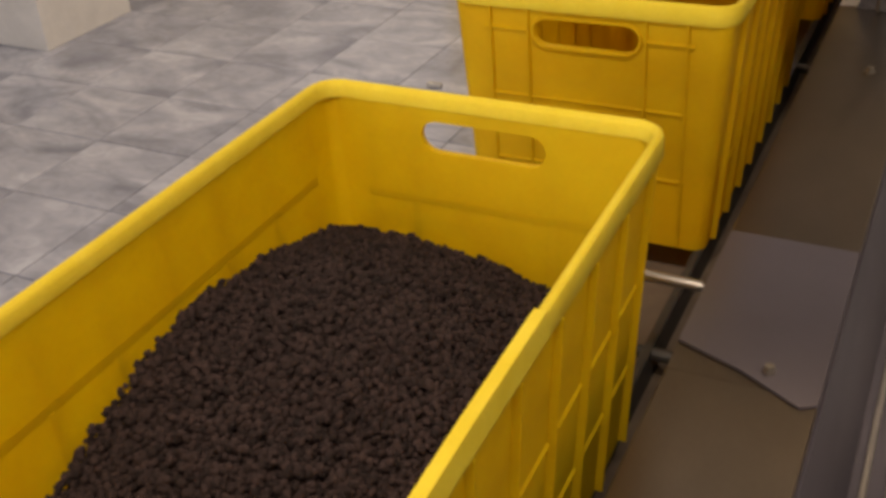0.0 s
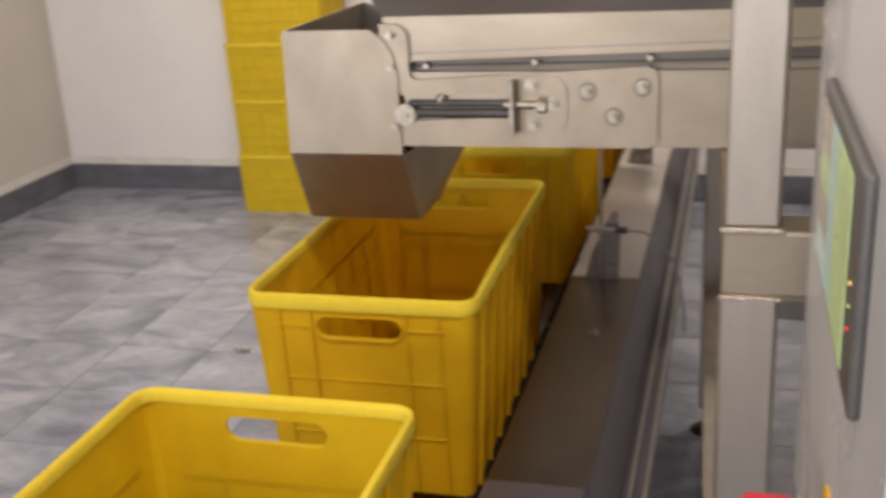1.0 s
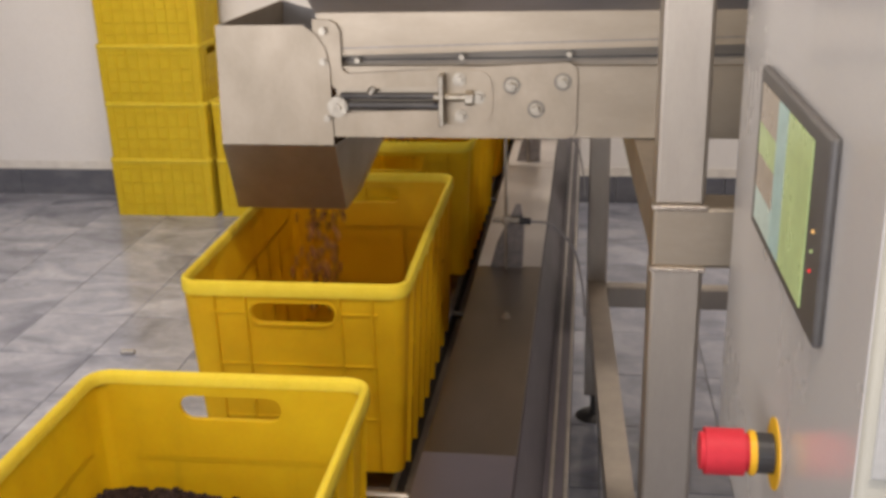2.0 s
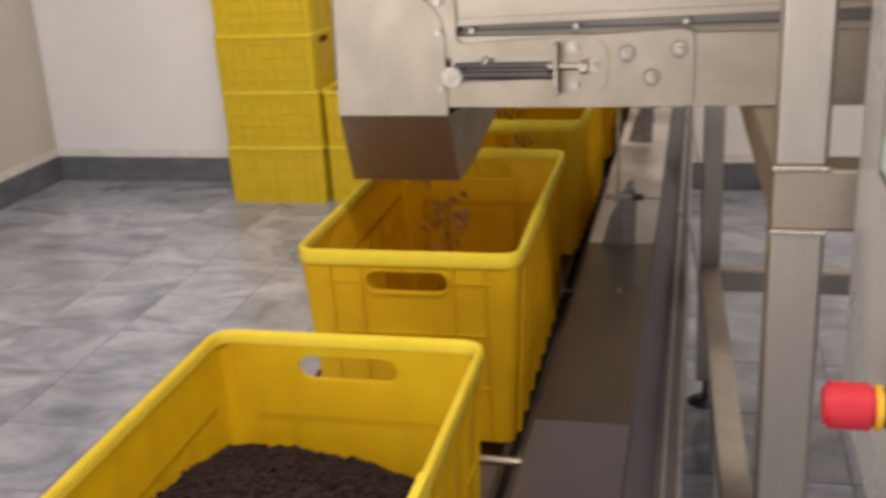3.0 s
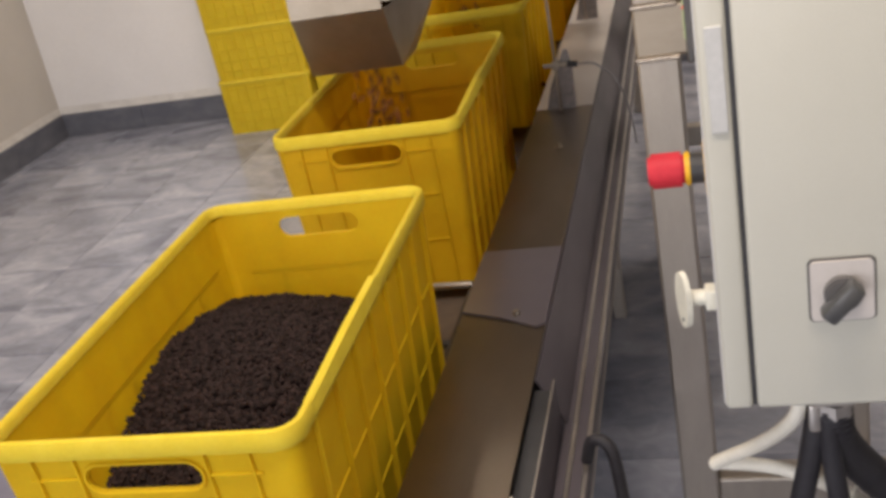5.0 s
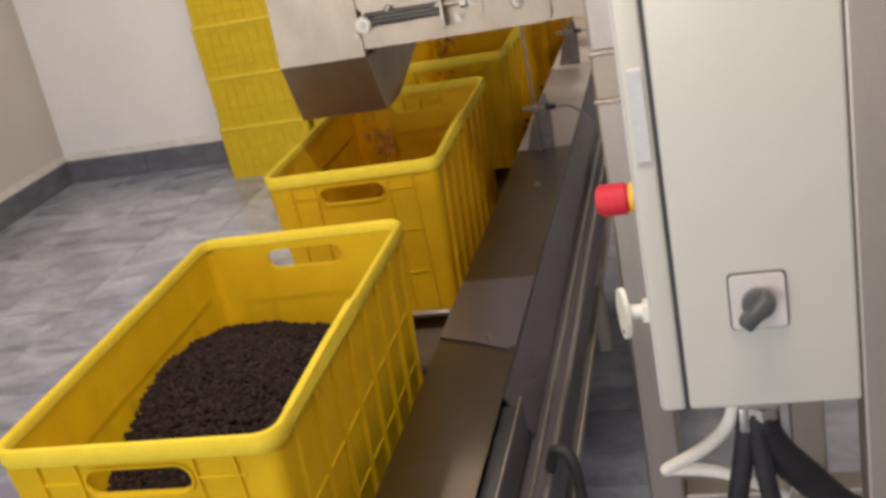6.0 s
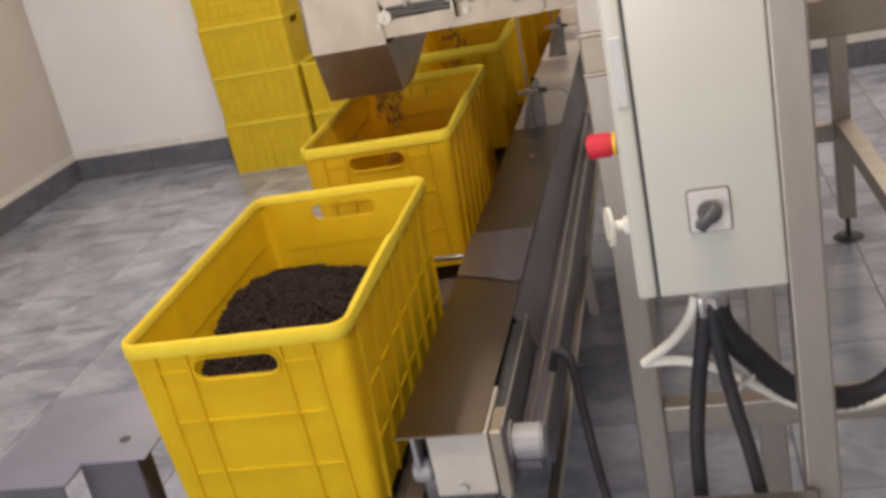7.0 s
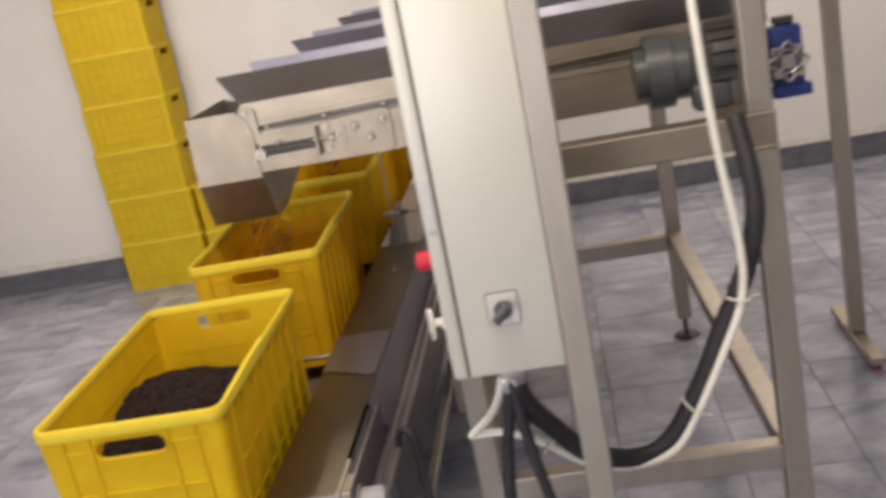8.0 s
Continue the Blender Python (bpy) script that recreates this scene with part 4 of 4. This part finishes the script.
def drive():
    t = thing("gear_motor", 1.24, 1.0, 1.366, "grey-green electric gear motor beside the feeder", "motor")
    bm = R((-0.135, 0, 0.100), (-0.012, 0, 0.100), 0.094, n=36, cap=0.03)
    rod(bm, (-0.05, 0, 0.100), (0.045, 0, 0.100), 0.074, n=32)
    part("fan_cowl", bm, "motor", t, smooth=True)
    casting = part("finned_body", R((0.046, 0, 0.105), (0.15, 0, 0.105), 0.090, n=32, cap=0.006), "motordark", t, "dark greasy finned casting", smooth=True)
    for k in range(18):
        a = 2 * math.pi * k / 18
        bm = hull(bmesh.new(), [(x, r * math.cos(a + w), 0.105 + r * math.sin(a + w)) for x in (0.05, 0.13) for r, w in ((0.088, -0.03), (0.088, 0.03), (0.100, 0.02), (0.100, -0.02))])
        bmesh.ops.recalc_face_normals(bm, faces=bm.faces)
        part("fin", bm, "motordark", casting)
    part("terminal_box", B(-0.005, 0.09, -0.09, -0.02, -0.005, 0.065, bevel=0.014, seg=3), "motor", t, smooth=True)
    part("gear_case", B(0.085, 0.155, -0.085, 0.09, -0.005, 0.075, bevel=0.012, seg=3), "motordark", t, smooth=True)
    bm = B(0.0, 0.06, -0.088, -0.03, 0.055, 0.16, bevel=0.010, seg=2)
    for k in range(3):
        rod(bm, (0.01 + 0.02 * k, -0.088, 0.09 + 0.025 * (k % 2)), (0.01 + 0.02 * k, -0.094, 0.09 + 0.025 * (k % 2)), 0.006, n=8)
    part("terminal_plate", bm, "motordark", t, smooth=True)
    part("flange", B(0.02, 0.10, 0.05, 0.11, 0.0, 0.07, bevel=0.004), "dark", t)
    part("shaft", R((0.06, 0.05, 0.105), (0.06, 0.112, 0.105), 0.02), "dark", t)
    g = thing("worm_gearbox", 1.515, 1.075, 1.33, "dark blue gearbox with a bright scalloped hand wheel", "gearbox")
    bm = B(-0.05, 0.028, -0.02, 0.037, 0.03, 0.188, bevel=0.01, seg=3)
    box(bm, -0.055, 0.045, -0.015, 0.037, 0.0, 0.032, bevel=0.006)
    part("case", bm, "blue", g, smooth=True)
    part("oil_cap", B(-0.038, 0.012, -0.012, 0.03, 0.189, 0.212, bevel=0.006), "motordark", g)
    bm = bmesh.new()
    n = 72
    rings = []
    for k in range(n + 1):
        a = 2 * math.pi * k / n
        r = 0.044 + 0.006 * math.cos(8 * a)
        rings.append((-0.016 + r * math.cos(a), -0.034, 0.098 + r * math.sin(a)))
    hose(bm, rings[:-1] + rings[:2], 0.005, n=8, smooth=0)
    rod(bm, (-0.016, -0.021, 0.098), (-0.016, -0.042, 0.098), 0.020, n=24, cap=0.003)
    for r in (0.030,):
        hose(bm, [(-0.016 + r * math.cos(2 * math.pi * k / 32), -0.033, 0.098 + r * math.sin(2 * math.pi * k / 32)) for k in range(34)], 0.004, n=8, smooth=0)
    for k in range(4):
        a = math.pi / 4 + k * math.pi / 2
        rod(bm, (-0.016 + 0.016 * math.cos(a), -0.033, 0.098 + 0.016 * math.sin(a)), (-0.016 + 0.046 * math.cos(a), -0.033, 0.098 + 0.046 * math.sin(a)), 0.004, n=8)
    part("hand_wheel", bm, "shiny", g, "bright scalloped hand wheel", smooth=True)


drive()


# ---- control cabinet on its stand ----
def cabinet():
    t = thing("control_cabinet", 0.632, 0.067, 1.10, "cream painted steel control cabinet with a touch screen door", "cabinet")
    W, D, H = 0.212, 0.60, 0.85
    part("body", B(0.0305, W, 0.0, D, 0.0, H, bevel=0.005, seg=3), "cream", t, smooth=True)
    door = part("door", B(0.0, 0.0265, 0.0, D, 0.0, H, bevel=0.005, seg=3), "cream", t, "cream painted cabinet door", smooth=True)
    # Film face is cooler than the cream edges: window tint put into its colour
    part("door_film", B(-0.0012, 0.0004, 0.005, D - 0.005, 0.005, H - 0.005), "doorpaint", door, "glossy protective film with bluish window tint in its colour")
    part("gasket", B(0.0245, 0.031, 0.004, D - 0.004, 0.004, H - 0.004), "black", t)
    part("hinge", B(0.0075, 0.0225, -0.0022, 0.0005, 0.295, 0.392, bevel=0.001), "hingegrey", door, "pale grey recessed strip")
    # touch screen
    part("touch_screen", B(-0.009, -0.0005, 0.118, 0.425, 0.328, 0.483, bevel=0.004, seg=3), "bezel", door, "dark framed touch screen, lit", smooth=True)
    y0, y1, z0, z1 = 0.166, 0.402, 0.341, 0.470
    cells = (("s_green", 0, 0.42, 0, 1), ("s_teal", 0.422, 0.62, 0, 1), ("s_brown", 0.622, 1, 0.72, 1), ("s_green", 0.622, 1, 0.50, 0.718), ("s_brown", 0.622, 1, 0.24, 0.498), ("s_pale", 0.622, 1, 0, 0.238))
    for m, a, b, c, d in cells:
        part("screen_field", B(-0.0105, -0.0095, y0 + (y1 - y0) * a, y0 + (y1 - y0) * b, z0 + (z1 - z0) * c, z0 + (z1 - z0) * d), m, door)
    for z, m in ((0.408, "led_amber"), (0.393, "s_green"), (0.378, "led_red")):
        part("indicator", B(-0.0108, -0.0092, 0.1430, 0.1448, z, z + 0.0020), m, door)
    # emergency stop
    y, z = 0.250, 0.168
    bm = R((0, y, z), (-0.0025, y, z), 0.032, n=32)
    part("stop_plate", bm, "yellowring", door, "round yellow emergency plate")
    part("stop_collar", R((-0.003, y, z), (-0.018, y, z), 0.018, n=24), "black", door)
    part("stop_ring", R((-0.018, y, z), (-0.024, y, z), 0.0200, n=24, cap=0.001), "yellowring", door)
    part("stop_button", R((-0.024, y, z), (-0.066, y, z), 0.0208, n=28, cap=0.004), "red", door, "red mushroom stop button", smooth=True)
    # key latch
    y, z = 0.062, 0.098
    bm = R((0, y, z), (-0.030, y, z), 0.0085, n=16)
    box(bm, -0.012, -0.001, y - 0.011, y + 0.011, z - 0.011, z + 0.011, bevel=0.002)
    part("latch_stem", bm, "creamtrim", door, smooth=True)
    bm = plate([(0.016 * math.cos(2 * math.pi * k / 24), (0.030 if math.sin(2 * math.pi * k / 24) > 0 else 0.034) * math.sin(2 * math.pi * k / 24)) for k in range(24)], 0.006, "x")
    bmesh.ops.rotate(bm, verts=bm.verts, matrix=Matrix.Rotation(radians(22), 3, "Z"))
    bmesh.ops.translate(bm, verts=bm.verts, vec=(-0.036, y, z))
    part("latch_key", bm, "creamtrim", door, "cream oval latch key", smooth=True)
    part("key_hole", R((-0.0365, y, z - 0.024), (-0.029, y, z - 0.024), 0.003, n=10), "black", door)
    # rotary switch on the narrow side
    sx, sz = 0.113, 0.130
    part("switch_plate", plate(rounded(sx - 0.028, sx + 0.028, sz - 0.031, sz + 0.031, 0.005), -0.004), "palesheen", t, "bright square switch plate").location.y = -0.001
    part("switch_frame", plate(rounded(sx - 0.030, sx + 0.030, sz - 0.033, sz + 0.033, 0.006), -0.002), "bezel", t).location.y = -0.0004
    bm = R((sx, -0.005, sz), (sx, -0.016, sz), 0.017, n=28, cap=0.002)
    k = bmesh.new()
    box(k, -0.0085, 0.0085, -0.032, -0.012, -0.025, 0.019, bevel=0.004)
    bmesh.ops.rotate(k, verts=k.verts, matrix=Matrix.Rotation(radians(42), 3, "Y"))
    bmesh.ops.translate(k, verts=k.verts, vec=(sx, 0, sz))
    part("switch_base", bm, "bezel", t, smooth=True)
    part("switch_knob", k, "motordark", t, "dark grey turning knob", smooth=True)
    # cable gland: a pale clamp block with a screw and a hex nut
    bm = B(0.082, 0.128, 0.040, 0.085, -0.030, -0.001, bevel=0.004)
    box(bm, 0.082, 0.094, 0.044, 0.080, -0.062, -0.029, bevel=0.003)
    rod(bm, (0.108, 0.06, -0.030), (0.108, 0.06, -0.046), 0.021, n=8)
    rod(bm, (0.118, 0.039, -0.014), (0.134, 0.036, -0.010), 0.005, n=10)
    part("cable_gland", bm, "shiny", t, smooth=True)
    s = thing("cabinet_stand", 0.87, 0.095, 0, "square steel tube stand for the control cabinet", "stand")
    part("post", B(-0.0255, 0.0255, -0.028, 0.028, 0.004, 2.2, bevel=0.004), "tube", s)
    part("foot_plate", B(-0.06, 0.06, -0.06, 0.06, 0, 0.004), "tube", s)


cabinet()


def cables():
    G = (0.738, 0.127)
    t = thing("power_cable", G[0], G[1], 0.0, "thick black corrugated cable sleeve sagging under the cabinet", "cable", "cabinet cables")
    o = Vector((G[0], G[1], 0))

    def run(name, pts, r, m, parent, **k):
        return part(name, hose(bmesh.new(), [Vector(p) - o for p in pts], r, **k), m, parent, smooth=True)
    run("sleeve", [(0.738, 0.127, 1.062), (0.745, 0.14, 1.01), (0.785, 0.19, 0.925), (0.85, 0.235, 0.83), (0.94, 0.30, 0.765), (1.02, 0.33, 0.775), (1.10, 0.36, 0.87),
                   (1.17, 0.38, 1.0), (1.24, 0.41, 1.12), (1.275, 0.45, 1.22), (1.285, 0.52, 1.30), (1.28, 0.60, 1.40)], 0.0215, "rubber", t, n=12, smooth=12, wave=0.04)
    c = thing("power_cable", G[0], G[1], 0.0, "black cable hanging to the floor under the cabinet", "cable", "cabinet cables")
    run("sleeve", [(0.726, 0.127, 1.062), (0.714, 0.128, 0.99), (0.698, 0.13, 0.90), (0.684, 0.13, 0.76), (0.682, 0.14, 0.45), (0.69, 0.16, 0.02)], 0.0125, "rubber", c, n=12)
    c = thing("power_cable", G[0], G[1], 0.0, "black cable hanging to the floor under the cabinet", "cable", "cabinet cables")
    run("sleeve", [(0.734, 0.120, 1.062), (0.738, 0.118, 0.98), (0.752, 0.115, 0.88), (0.772, 0.11, 0.76), (0.80, 0.10, 0.5), (0.82, 0.09, 0.02)], 0.0115, "rubber", c, n=12)
    w = thing("signal_cable", G[0], G[1], 0.0, "off-white cable looping under the cabinet and up the frame", "cable", "cabinet cables")
    run("sheath", [(0.712, 0.142, 1.065), (0.700, 0.16, 1.02), (0.668, 0.22, 0.95), (0.625, 0.27, 0.893), (0.612, 0.28, 0.878), (0.628, 0.278, 0.880), (0.69, 0.25, 0.890), (0.76, 0.235, 0.865), (0.85, 0.24, 0.80),
                   (0.94, 0.29, 0.752), (1.03, 0.31, 0.765), (1.09, 0.335, 0.83), (1.165, 0.35, 0.96), (1.215, 0.36, 1.07), (1.222, 0.36, 1.19), (1.20, 0.36, 1.40), (1.185, 0.36, 1.68), (1.18, 0.40, 2.1)], 0.0088, "white", w, n=10)
    for p, d in (((0.785, 0.215, 0.885), (0.4, 0.1, -0.3)), ((1.085, 0.345, 0.845), (0.4, 0.0, 0.4)), ((1.208, 0.375, 1.068), (0.1, 0.0, 0.5))):
        d = Vector(d).normalized()
        side = d.cross(Vector((0, 1, 0))).normalized()
        bm = bmesh.new()
        c0 = Vector(p) - o
        hose(bm, [c0 + 0.028 * (math.cos(a) * side + math.sin(a) * Vector((0, 1, 0))) for a in (2 * math.pi * k / 20 for k in range(22))], 0.0022, n=6, smooth=0)
        rod(bm, c0 - side * 0.026, c0 - side * 0.045 + d * 0.006, 0.0016, n=6)
        part("cable_tie", bm, "white", w)


cables()

# ---- other things in the room ----
def carton():
    t = thing("cardboard_box", -3.335, 3.22, 0, "open white cardboard box with a brown inside by the wall", "box")
    hx, hy, h, th = 0.21, 0.275, 0.35, 0.004
    for name, a in (("side", (-hx, hx, -hy, -hy + th)), ("side", (-hx, hx, hy - th, hy)), ("side", (-hx, -hx + th, -hy + th, hy - th)), ("side", (hx - th, hx, -hy + th, hy - th))):
        part(name, B(*a, 0, h, bevel=0.0015, seg=1), "card", t)
        x0, x1, y0, y1 = a
        if x1 - x0 > 0.1:
            y = y1 if y0 < 0 else y0
            part("lining", B(x0 + 0.006, x1 - 0.006, y + (0.0006 if y0 < 0 else -0.0016), y + (0.0016 if y0 < 0 else -0.0006), 0.01, h - 0.002), "kraft", t)
        else:
            x = x1 if x0 < 0 else x0
            part("lining", B(x + (0.0006 if x0 < 0 else -0.0016), x + (0.0016 if x0 < 0 else -0.0006), y0 + 0.006, y1 - 0.006, 0.01, h - 0.002), "kraft", t)
    part("bottom", B(-hx + th, hx - th, -hy + th, hy - th, 0.001, 0.006), "kraft", t)
    part("flap", B(0.02, 0.06, -hy + th + 0.002, -hy + 0.02, h - 0.10, h + 0.005), "card", t)


carton()


def far_stand():
    t = thing("roller_stand", 1.96, 2.42, 0, "slim steel stand on a footed base", "stand")
    part("post", B(-0.03, 0.03, -0.03, 0.03, 0.06, 2.3, bevel=0.004), "tube", t)
    part("base_bar", B(-0.03, 0.03, -0.30, 0.30, 0.03, 0.06, bevel=0.004), "tube", t)
    for y in (-0.26, 0.26):
        part("caster", R((-0.012, y, 0.016), (0.012, y, 0.016), 0.0155, n=18), "red", t, "small red caster")


far_stand()
bit = thing("floor_scrap", -1.33, 3.12, 0.0, "small pale scrap lying on the tiles", "scrap")
part("piece", B(-0.03, 0.03, -0.012, 0.012, 0.0, 0.018, bevel=0.006), "shiny", bit)


# ---- floor tiles ----
def tiles():
    s, gap = 0.4, 0.0036
    me = {}
    for ix in range(-13, 9):
        for iy in range(-16, 9):
            x0, y0 = 0.925 + s * ix, 1.90 + s * iy
            a, b = max(x0, X0), min(x0 + s, X1)
            c, d = max(y0, Y0), min(y0 + s, Y1)
            if b - a < 0.02 or d - c < 0.02:
                continue
            key = (round(b - a, 3), round(d - c, 3))
            if key not in me:
                bm = B(gap / 2, key[0] - gap / 2, gap / 2, key[1] - gap / 2, -0.010, 0.0, bevel=0.0012, seg=1)
                me[key] = bpy.data.meshes.new("tile")
                bm.to_mesh(me[key])
                bm.free()
                me[key].materials.append(M["tile"])
            ob = new("tile", me[key])
            ob.location = (a, c, 0)
            ob.parent = FLOOR


tiles()


# ---- granules that fall from the chutes ----
def motions():
    rng = np.random.default_rng(11)
    meshes = []
    for k in range(6):
        n = 16
        p = np.stack([rng.normal(0, 0.019, n), rng.normal(0, 0.013, n), rng.uniform(-0.035, 0.035, n)], 1)
        meshes.append(granule_mesh("granules", p, rng.uniform(0.005, 0.0095, n), "spill", rng))

    def stream(cx, cy, first, last, step, label):
        t, k = first, 0
        while t < last:
            ob = new("granule_clump", meshes[k % 6])
            tagged(ob, label, "granules", kind="stuff")
            x, y = cx + rng.normal(0, 0.022), cy + rng.normal(0, 0.014)
            hold = (x * 0.6 + cx * 0.4, y, 1.30 + rng.uniform(0, 0.10))
            fx, fy = x + rng.normal(0, 0.012), y + rng.normal(0, 0.012)
            rest = (cx + rng.normal(0, 0.06), cy + rng.normal(0, 0.07), ZROLL + 0.030 + 0.03 * rng.random())
            turn = rng.uniform(0, 60)
            rows = [(0.0, pose(*hold, 0, 0, turn))]
            if t > 0.07:
                rows.append((t - 0.067, pose(*hold, 0, 0, turn)))
            rows += [(t, pose(x, y, 1.225, 8, 0, turn)), (t + 0.1, pose(fx, fy, 1.09, 20, 0, turn)), (t + 0.2, pose(0.7 * fx + 0.3 * rest[0], 0.7 * fy + 0.3 * rest[1], 0.895, 35, 10, turn)), (t + 0.267, pose(*rest, 50, 20, turn)), (8.5, pose(*rest, 50, 20, turn))]
            walk(ob, rows)
            t += step * rng.uniform(0.7, 1.3)
            k += 1
    stream(-0.012, 1.265, 1.05, 8.1, 0.042, "clump of brown granules pouring from the chute")
    stream(-0.018, 2.222, 0.1, 8.1, 0.055, "clump of brown granules pouring from the next chute")


motions()
